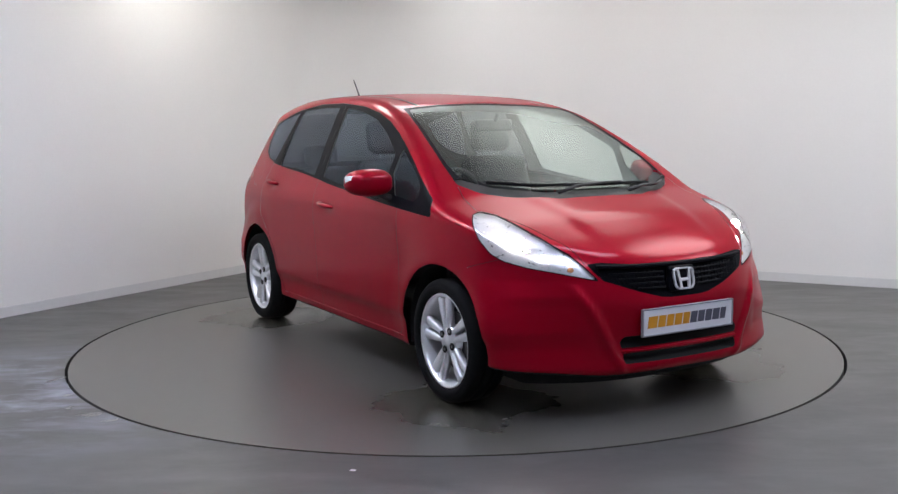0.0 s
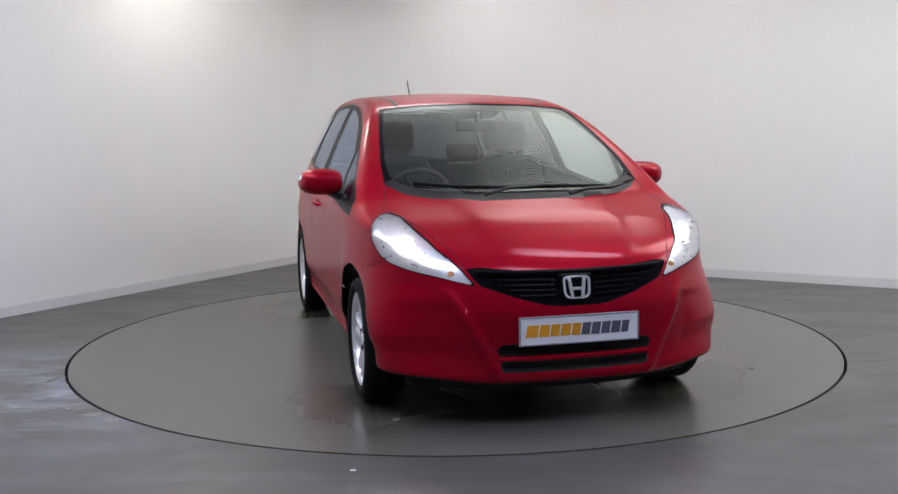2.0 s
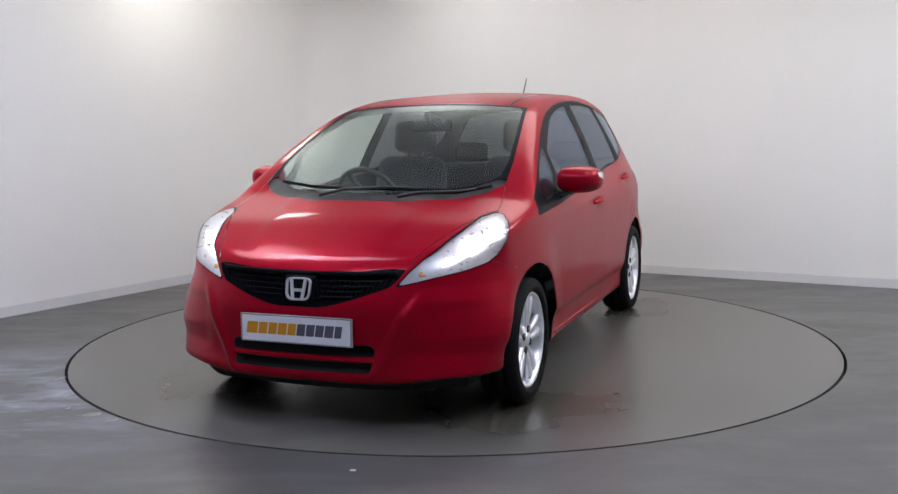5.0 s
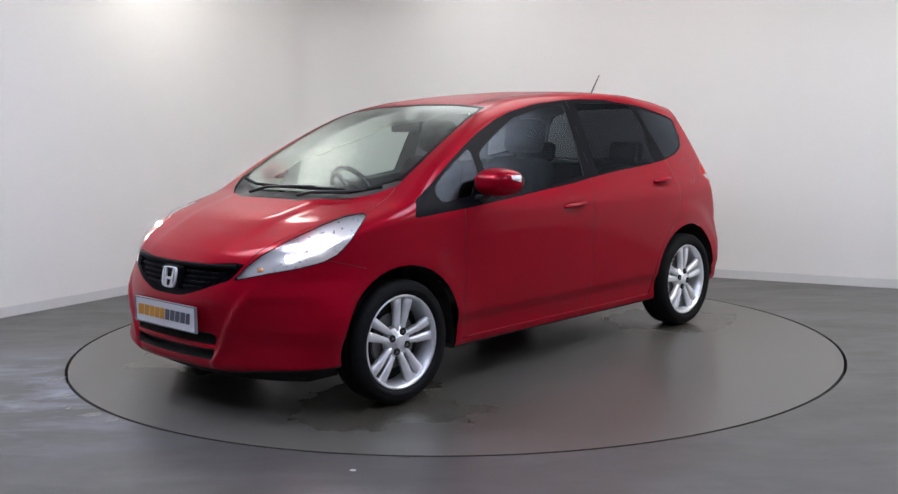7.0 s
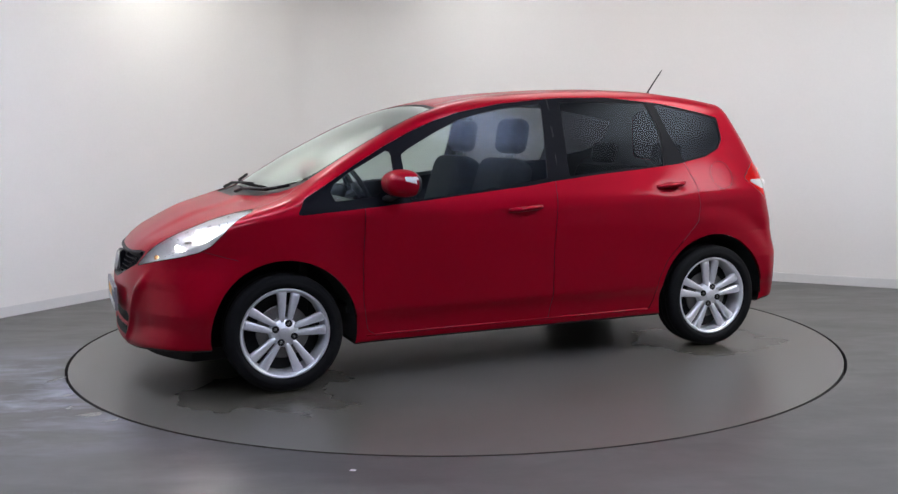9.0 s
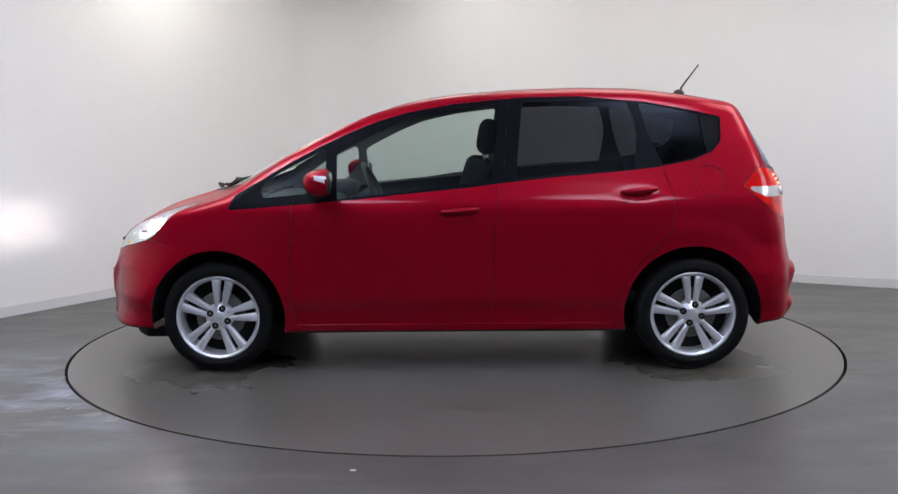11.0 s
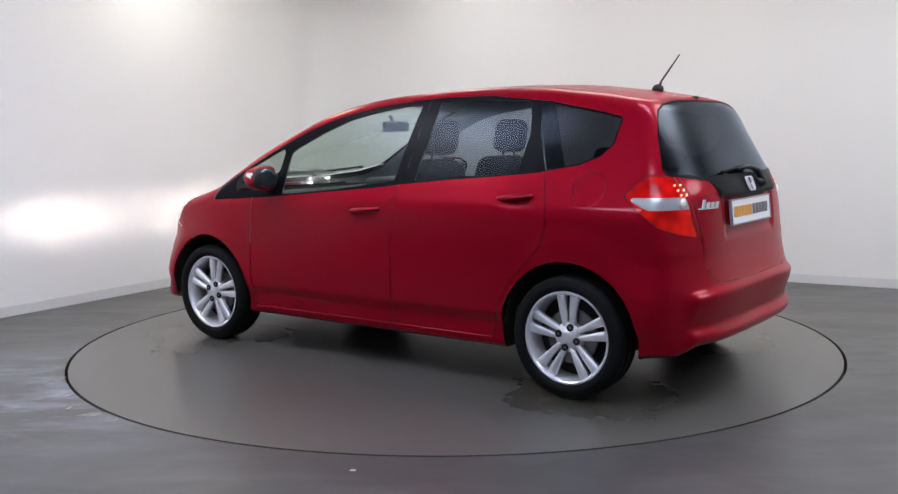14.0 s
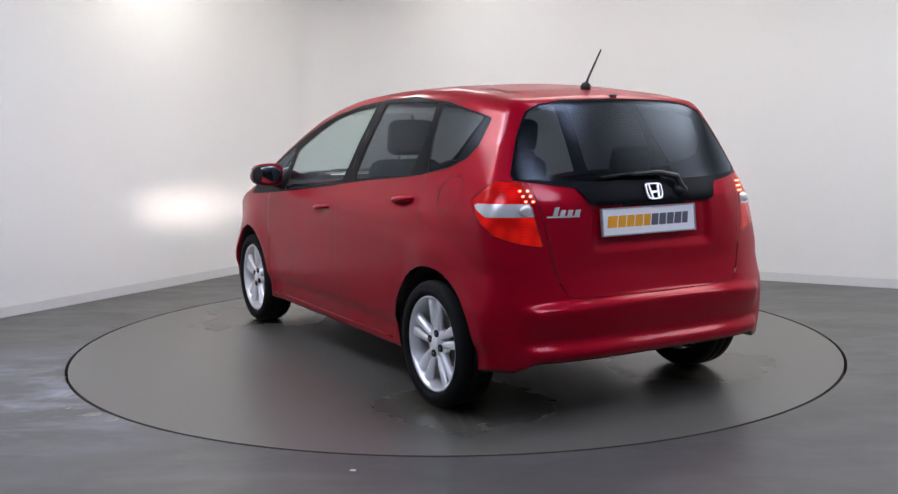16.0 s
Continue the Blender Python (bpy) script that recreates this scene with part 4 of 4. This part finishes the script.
    bm.faces.new([r[2] for r in rows])
    part("wheel_arch", bm, UNDER, CAR, "black wheel arch liner")


for sx in (1, -1):
    for sy in (1, -1):
        wheel(sx, sy)

# under the bumpers and sills
lip = [(float(NOSE(0.22)) - 0.10 - 0.60 * abs(y) ** 2.73, y) for y in np.linspace(-0.66, 0.66, 25)] + [(1.5, 0.66), (1.5, -0.66)]
part("front_lip", prism(lip, 0.162, 0.222), UNDER, CAR, "black lip under the front bumper")
part("floor_pan", box(-1.45, 1.60, -0.50, 0.50, 0.20, 0.30, 0.03), UNDER, CAR, "dark floor pan")
part("silencer", ball(0.17, 0.28, 0.06, 24, pose(-1.58, -0.15, 0.335)), STEEL, CAR, "dull grey exhaust silencer", True)
part("axle_beam", tube([(-AXLE, -0.6, 0.27), (-AXLE, 0.6, 0.27)], 0.04), UNDER, CAR, "dark rear axle beam")


# ---- grille, badges and plates ----
def skin_at(y, z, front=True, proud=0.0):
    """The place on the nose or tail at that width and height."""
    lo, hi = (1.0, 2.3) if front else (-1.0, -2.3)
    for _ in range(30):
        mid = (lo + hi) / 2
        if solid(np.array([[mid, y, z]]))[0] < 0:
            lo = mid
        else:
            hi = mid
    return lo + (proud if front else -proud)


for k in range(5):
    t = k / 4
    z = 0.655 - 0.085 * t
    w = 0.40 - 0.16 * t
    for s in (1, -1):
        pts = [(skin_at(s * y, z + 0.02 * y, True, -0.016), s * y, z + 0.02 * y) for y in np.linspace(0.09, w, 8)]
        part("grille_bar", tube(pts, 0.0045, 6), TRIM, mouth)
for s in (1, -1):
    for k in range(14):
        y = 0.10 + 0.022 * k
        top, low = 0.655, max(0.572, 0.545 + 0.22 * (y - 0.1))
        pts = [(skin_at(s * (y + 0.02 * q), low + (top - low) * q, True, -0.014), s * (y + 0.02 * q), low + (top - low) * q) for q in (0, 0.5, 1)]
        part("grille_bar", tube(pts, 0.0025, 5), TRIM, mouth)
pts = [(skin_at(y, 0.668 + 0.05 * y * y, True, 0.0), y, 0.668 + 0.05 * y * y) for y in np.linspace(-0.42, 0.42, 21)]
part("grille_frame", tube(pts, 0.009, 8), TRIM, mouth, "gloss black upper frame")
part("grille_plate", box(1.905, 1.940, -0.075, 0.075, 0.545, 0.660, 0.016), TRIM, mouth, "gloss black badge plate")
part("intake_bar", tube([(skin_at(y, 0.312, True, -0.002), y, 0.312) for y in np.linspace(-0.335, 0.335, 15)], 0.009, 8), PAINT, CAR, "red bar between the air intakes")


def badge(m, size):
    """A rounded chrome surround with plain bars."""
    ring = bmesh.new()
    n = 40
    rows = [[], [], [], []]
    for i in range(n):
        a = 2 * math.pi * i / n
        c, s = math.cos(a), math.sin(a)
        px = math.copysign(abs(c) ** 0.45, c) * (1.0 + 0.12 * s)
        py = math.copysign(abs(s) ** 0.45, s) * 0.82
        for k, (sc, h) in enumerate(((1.0, 0.0), (0.96, 0.12), (0.84, 0.12), (0.80, 0.0))):
            rows[k].append(ring.verts.new((px * sc * size, py * sc * size, h * size)))
    for a, b in zip(rows[:-1], rows[1:]):
        for i in range(n):
            ring.faces.new((a[i], a[(i + 1) % n], b[(i + 1) % n], b[i]))
    ob = part("badge", ring, BRIGHT, CAR, "chrome badge", False)
    ob.matrix_basis = m
    for s in (1, -1):
        bar = box(-0.12, 0.12, -0.74, 0.74, 0.0, 0.13, 0.03)
        for v in bar.verts:
            v.co.x += s * (0.46 + 0.14 * v.co.y)
            v.co *= size
        part("badge_bar", bar, BRIGHT, ob)
    bar = box(-0.36, 0.36, -0.2, 0.02, 0.0, 0.12, 0.03)
    for v in bar.verts:
        v.co *= size
    part("badge_bar", bar, BRIGHT, ob)
    return ob


FACE_F = Matrix(((0, 0, 1, 0), (1, 0, 0, 0), (0, 1, 0, 0), (0, 0, 0, 1)))       # own x to the car's left, y up, z forward
FACE_R = Matrix(((0, 0, -1, 0), (-1, 0, 0, 0), (0, 1, 0, 0), (0, 0, 0, 1)))     # own x to the car's right, y up, z backward
badge(Matrix.Translation((1.946, 0.0, 0.604)) @ FACE_F @ pose(0, 0, 0, -12), 0.061)
badge(Matrix.Translation((skin_at(0, 0.985, False, 0.017), 0.0, 0.985)) @ FACE_R @ pose(0, 0, 0, -22), 0.047)


def plate(m, label):
    ob = part("plate", box(-0.26, 0.26, -0.0555, 0.0555, 0, 0.012, 0.003), PLATE, CAR, label)
    ob.matrix_basis = m
    fr = bmesh.new()
    for a in ((-0.265, 0.265, 0.0545, 0.060, 0, 0.015), (-0.265, 0.265, -0.060, -0.0545, 0, 0.015), (-0.265, -0.2595, -0.06, 0.06, 0, 0.015), (0.2595, 0.265, -0.06, 0.06, 0, 0.015)):
        box(*a, 0.001, fr)
    part("plate_frame", fr, PLATEEDGE, ob, "thin grey plate edge")
    x = -0.235
    for k, w in enumerate((0.058, 0.048, 0.046, 0.048, 0.044, 0.044, 0.044, 0.044, 0.046, 0.038)):
        b = box(x, x + w - 0.006, -0.024, 0.026, 0.0125, 0.0135)
        for v in b.verts:
            v.co.x += 0.16 * v.co.y
        part("print_bar", b, ORANGE if k < 5 else GREY, ob)
        x += w
    return ob


plate(Matrix.Translation((1.972, 0.0, 0.434)) @ FACE_F, "white front plate printed with orange and grey bars")
plate(Matrix.Translation((-1.842, 0.044, 0.862)) @ FACE_R @ pose(0, 0, 0, -6), "white rear plate printed with orange and grey bars")
for y in (-0.10, 0.10):
    part("plate_lamp", box(skin_at(y, 0.927, False, 0.014), skin_at(y, 0.927, False, 0.001), y - 0.035, y + 0.035, 0.9265, 0.9300), PLATELAMP, CAR, "small glowing plate lamp")
# Strip added to block the lamps' glowing fronts from view
part("plate_lamp_blind", box(skin_at(0, 0.929, False, 0.020), skin_at(0, 0.929, False, 0.0155), -0.17, 0.17, 0.924, 0.936, 0.0015), TRIM, CAR, "black strip added to hide the glowing fronts of the plate lamps")
nb = bmesh.new()
for k, (a, b, h) in enumerate(((0.0, 0.02, 0.030), (0.024, 0.045, 0.020), (0.05, 0.071, 0.020), (0.076, 0.097, 0.020))):
    q = box(a, b - 0.004, 0, h, 0, 0.004, 0.001)
    for v in q.verts:
        v.co.x += 0.3 * v.co.y
    join(nb, q)
box(-0.02, 0.095, -0.004, 0.001, 0, 0.003, 0.001, nb)
mb = part("model_badge", nb, BRIGHT, CAR, "small chrome badge bars")
mb.matrix_basis = Matrix.Translation((skin_at(0.525, 0.905, False, 0.004), 0.525, 0.897)) @ FACE_R @ pose(0, 0, 0, -4, -14, 0) @ Matrix.Scale(1.3, 4)

# ---- lamps ----
for s in (1, -1):
    q = np.array([skin_at(0.672, 0.805), 0.672, 0.805])
    g = np.array([solid((q + e)[None])[0] - solid((q - e)[None])[0] for e in 0.004 * np.eye(3)])
    q = q - 0.030 * g / np.linalg.norm(g)
    bulb = part("headlight_bulb", ball(0.02, 0.022, 0.022, 20, pose(float(q[0]), s * float(q[1]), float(q[2]))), LAMPGLOW, CAR, "glowing headlight bulb", True)
    # a second bulb, added to brighten the inner end of the bowl
    part("bowl_fill_bulb", ball(0.011, 0.011, 0.011, 16, pose(1.70, s * 0.58, 0.715)), LAMPGLOW, CAR, "small glowing bulb added to brighten the inner headlight bowl", True)
    part("side_bulb", ball(0.012, 0.015, 0.013, 16, pose(1.795, s * 0.505, 0.662)), AMBER, CAR, "amber indicator bulb", True)
    # the dipped beam is shaped by an added dark snoot with a flat opening
    bm = bmesh.new()
    for a in ((0, 0.03, -0.012, 0.012, 0.0026, 0.004), (0, 0.03, -0.012, 0.012, -0.004, -0.0026), (0, 0.03, 0.009, 0.012, -0.004, 0.004), (0, 0.03, -0.012, -0.009, -0.004, 0.004), (-0.002, 0, -0.012, 0.012, -0.004, 0.004)):
        box(*a, 0, bm)
    slot = part("beam_snoot", bm, UNDER, CAR, "dark snoot added to shape the dipped beam")
    slot.matrix_basis = pose(1.645, s * 0.645, 0.742, 0, 4.0, 0)
    part("filament", box(0.0006, 0.0012, -0.0085, 0.0085, -0.0025, 0.0025), BEAM, slot, "glowing filament")
    for i in range(3):
        for j in range(2):
            z = 1.005 - 0.022 * i
            y = 0.63 - 0.028 * j - 0.005 * i
            part("tail_led", ball(0.004, 0.0085, 0.006, 10, pose(skin_at(s * y, z, False, 0.001), s * y, z)), LED, CAR, "", True)
    part("reverse_bulb", ball(0.009, 0.034, 0.022, 16, pose(skin_at(s * 0.615, 0.925, False, -0.002), s * 0.625, 0.925)), BOWL, CAR, "round reversing lamp", True)


# ---- mirrors, handles, wipers, antenna ----
def side_mirror(s):
    """A rounded housing, blunt at the back, with a wedge-shaped indicator on its outer flank."""
    n, k = 200, 110
    shape = []
    for j in range(k + 1):
        lat = -math.pi / 2 + math.pi * j / k
        ring = []
        for i in range(n):
            a = 2 * math.pi * i / n
            x, y, z = math.cos(lat) * math.cos(a), math.cos(lat) * math.sin(a), math.sin(lat)
            power = 0.9 if x > 0 else 0.42
            px = (0.088 if x > 0 else 0.05) * math.copysign(abs(x) ** power, x)
            py = 0.110 * math.copysign(abs(y) ** 0.70, y)
            pz = 0.068 * math.copysign(abs(z) ** 0.72, z) * (1.0 - 0.10 * y) * (1.0 - 0.12 * max(0, x))
            ring.append(Vector((px - 0.035 * y * abs(y), py, pz)))
        shape.append(ring)
    red, white, back = bmesh.new(), bmesh.new(), bmesh.new()
    for bm, want in ((red, 0), (white, 1), (back, 2)):
        made = {}
        for j in range(k):
            for i in range(n):
                quad = [(j, i), (j, (i + 1) % n), (j + 1, (i + 1) % n), (j + 1, i)]
                c = sum((shape[p][q] for p, q in quad), Vector()) / 4
                wedge = c.y > 0.04 and -0.039 < c.x < 0.02 and 0.29 * (c.x + 0.039) < c.z < 0.036
                if (2 if c.x < -0.041 else int(wedge)) != want:
                    continue
                vs = []
                for p in quad:
                    if p not in made:
                        made[p] = bm.verts.new(shape[p[0]][p[1]] * (1.004 if want == 1 else 1.0))
                    vs.append(made[p])
                try:
                    bm.faces.new(vs)
                except ValueError:
                    pass
    ob = part("side_mirror", red, PAINT, CAR, "red door mirror with a white indicator", True)
    ob.matrix_basis = pose(0.655, s * 0.908, 1.006) @ Matrix.Diagonal((1, s, 1, 1))
    part("indicator", white, WHITELENS, ob, "white indicator lens", True)
    part("mirror_edge", back, PLASTIC, ob, "black mirror edge", True)
    part("mirror_glass", ball(0.003, 0.078, 0.052, 28, pose(-0.0495, 0, 0)), MIRROR, ob, "mirror glass", True)
    arm = tube([(0.01, -0.04, -0.056), (0.03, -0.085, -0.074), (0.05, -0.115, -0.082)], [0.024, 0.028, 0.036], 10, 0.6)
    part("mirror_arm", arm, PLASTIC, ob, "black mirror arm", True)


def side_at(x, z):
    lo, hi = 0.3, 1.1
    for _ in range(30):
        mid = (lo + hi) / 2
        if solid(np.array([[x, mid, z]]))[0] < 0:
            lo = mid
        else:
            hi = mid
    return lo


def handle(x0, x1, z0, z1, s):
    n = 13
    pts, rad = [], []
    for k in range(n):
        t = k / (n - 1)
        x, z = x0 + (x1 - x0) * t, z0 + (z1 - z0) * t
        lift = 0.020 * math.sin(math.pi * min(1, max(0, t))) ** 0.4 + 0.012 * math.exp(-((t - 0.5) / 0.33) ** 2)
        pts.append((x, s * (side_at(x, z) - 0.006 + lift), z))
        rad.append(0.019 - 0.006 * abs(2 * t - 1) ** 3)
    part("door_handle", tube(pts, rad, 12, 0.7), PAINT, CAR, "", True)


for s in (1, -1):
    side_mirror(s)
    handle(0.045, -0.145, 0.842, 0.856, s)
    handle(-0.885, -1.070, 0.934, 0.950, s)

part("antenna_base", ball(0.032, 0.020, 0.026, 20, pose(-1.335, 0, 1.458)), PLASTIC, CAR, "black antenna foot", True)
part("antenna", tube([(-1.342, 0, 1.47), (-1.352, 0, 1.497), (-1.445, 0, 1.620), (-1.450, 0, 1.628)], [0.008, 0.0055, 0.0035, 0.003], 8), PLASTIC, CAR, "thin black antenna rod", True)
part("washer_nozzle", box(-1.552, -1.525, -0.014, 0.014, 1.402, 1.417, 0.004), PLASTIC, CAR, "small black washer nozzle")


def top_at(x, y):
    lo, hi = 0.7, 1.7
    for _ in range(30):
        mid = (lo + hi) / 2
        if solid(np.array([[x, y, mid]]))[0] < 0:
            lo = mid
        else:
            hi = mid
    return lo


def wiper(pts, lift, blade):
    line = [(x, y, top_at(x, y) + h) for (x, y), h in zip(pts, lift)]
    ob = part("wiper", tube(line, [0.013, 0.011, 0.008, 0.006], 8, 0.7), PLASTIC, CAR, "black wiper arm", True)
    bl = [(x, y, top_at(x, y) + 0.016) for x, y in blade]
    part("wiper_blade", tube(bl, 0.008, 8), RUBBER, ob, "black wiper blade", True)


wiper([(1.33, -0.22), (1.31, -0.10), (1.28, 0.10), (1.255, 0.22)], [0.01, 0.03, 0.03, 0.024], [(1.15, -0.52), (1.235, -0.30), (1.265, -0.05), (1.262, 0.20), (1.23, 0.42)])
wiper([(1.345, 0.20), (1.33, 0.30), (1.26, 0.46), (1.20, 0.54)], [0.01, 0.03, 0.03, 0.024], [(1.29, 0.30), (1.24, 0.46), (1.15, 0.60)])
rw = [(-0.16, 0.985), (-0.145, 1.045), (-0.05, 1.066), (0.10, 1.060)]
ob = part("rear_wiper", tube([(skin_at(y, z, False, 0.03), y, z) for y, z in rw], [0.018, 0.016, 0.011, 0.007], 8), PLASTIC, CAR, "black rear wiper", True)
part("wiper_blade", tube([(skin_at(y, z, False, 0.014), y, z) for y, z in ((-0.10, 1.066), (0.06, 1.066), (0.27, 1.050))], 0.008, 8), RUBBER, ob, "black wiper blade")
part("wiper_pivot", ball(0.035, 0.032, 0.026, 16, pose(skin_at(-0.16, 0.985, False, 0.01), -0.16, 0.985)), PLASTIC, ob, "black wiper pivot", True)


# ---- inside the car ----
def cushion(x0, x1, y0, y1, z0, z1, r=0.05):
    return box(x0, x1, y0, y1, z0, z1, r, seg=4)


def seat(y):
    st = part("seat", cushion(-0.08, 0.44, y - 0.25, y + 0.25, 0.42, 0.60, 0.06), CLOTH, CAR, "dark grey cloth front seat", True)
    b = cushion(-0.09, 0.09, -0.24, 0.24, 0.0, 0.60, 0.07)
    for v in b.verts:
        v.co.y *= 1 - 0.28 * max(0, v.co.z - 0.25)
    ob = part("seat_back", b, CLOTH, st, "", True)
    ob.matrix_basis = pose(0.0, y, 0.52, 0, -17, 0)
    h = cushion(-0.055, 0.055, -0.135, 0.135, 0.0, 0.20, 0.052)
    ob = part("headrest", h, CLOTH, st, "", True)
    ob.matrix_basis = pose(-0.185, y, 1.125, 0, -10, 0)
    part("headrest_posts", join(tube([(-0.18, y - 0.06, 1.08), (-0.19, y - 0.06, 1.16)], 0.006), tube([(-0.18, y + 0.06, 1.08), (-0.19, y + 0.06, 1.16)], 0.006)), CHROME, st, "chrome posts")


seat(-0.36)
seat(0.36)
rs = part("rear_seat", cushion(-1.10, -0.60, -0.62, 0.62, 0.40, 0.60, 0.06), CLOTH, CAR, "dark grey cloth rear bench", True)
b = cushion(-0.08, 0.08, -0.62, 0.62, 0.0, 0.52, 0.06)
ob = part("seat_back", b, CLOTH, rs, "", True)
ob.matrix_basis = pose(-1.08, 0, 0.52, 0, -18, 0)
for y in (-0.36, 0.36):
    ob = part("headrest", cushion(-0.045, 0.045, -0.12, 0.12, 0.0, 0.14, 0.04), CLOTH, rs, "", True)
    ob.matrix_basis = pose(-1.23, y, 1.03, 0, -12, 0)
part("dashboard", cushion(0.66, 1.16, -0.66, 0.66, 0.62, 0.895, 0.07), DASH, CAR, "dark grey dashboard", True)
part("dashboard_hood", cushion(0.62, 0.86, -0.56, -0.18, 0.86, 0.955, 0.04), DASH, CAR, "hood over the instruments", True)
# unseen plate, added to stop headlamp light leaking into the cabin
part("light_seal", join(box(1.28, 1.30, -0.78, 0.78, 0.665, 0.86), box(1.30, 1.31, -0.5, 0.5, 0.3, 0.905)), UNDER, CAR, "unseen dark plate added to keep headlamp light out of the cabin")
part("bulkhead", box(1.10, 1.14, -0.72, 0.72, 0.35, 0.905, 0.01), UNDER, CAR, "dark bulkhead behind the dashboard")
part("cabin_floor", box(-1.55, 0.9, -0.70, 0.70, 0.33, 0.40, 0.02), UNDER, CAR, "dark cabin floor")
part("boot_cover", box(-1.62, -1.18, -0.60, 0.60, 0.90, 0.915, 0.004), DASH, CAR, "dark luggage cover")
rim = bmesh.new()
n, k = 40, 10
rows = []
for i in range(n):
    a = 2 * math.pi * i / n
    rows.append([rim.verts.new(((0.18 + 0.015 * math.cos(2 * math.pi * j / k)) * math.cos(a), (0.18 + 0.015 * math.cos(2 * math.pi * j / k)) * math.sin(a), 0.015 * math.sin(2 * math.pi * j / k))) for j in range(k)])
for i in range(n):
    for j in range(k):
        rim.faces.new((rows[i][j], rows[(i + 1) % n][j], rows[(i + 1) % n][(j + 1) % k], rows[i][(j + 1) % k]))
sw = part("steering_wheel", rim, PLASTIC, CAR, "black steering wheel", True)
sw.matrix_basis = pose(0.50, -0.36, 0.89, 0, -63, 0)
part("hub", ball(0.07, 0.085, 0.03, 16), PLASTIC, sw, "", True)
for a in (90, 210, 330):
    part("spoke", tube([(0, 0, 0), (0.175 * math.cos(math.radians(a)), 0.175 * math.sin(math.radians(a)), 0)], 0.014, 8), PLASTIC, sw)
part("column", tube([(0.52, -0.36, 0.88), (0.72, -0.36, 0.78)], 0.04), PLASTIC, CAR, "steering column")
im = part("inside_mirror", cushion(0.40, 0.425, -0.12, 0.12, 1.255, 1.32, 0.012), PLASTIC, CAR, "black inside mirror", True)
part("stalk", tube([(0.43, 0, 1.31), (0.46, 0, 1.355)], 0.012), PLASTIC, im)


# ---- thin tubes along the sills, added to catch a line of highlight ----
for s in (1, -1):
    edge = [(x, s * (side_at(x, 0.246) + 0.0005), 0.246) for x in np.linspace(0.83, -0.83, 24)]
    part("sill_highlight_tube", tube(edge, 0.0045, 8), PAINT, CAR, "thin red tube along the sill, added to catch a highlight", True)


# ---- what moves ----
def motions():
    walk(TABLE, [(t, pose(0, 0, 0, 0, 0, a)) for t, a in TURN])
    walk(CAR, [(t, pose(0, 0, 0, 0, 0, a) @ pose(CAR_X, CAR_Y, 0, 0, 0, HEAD)) for t, a in TURN])


motions()
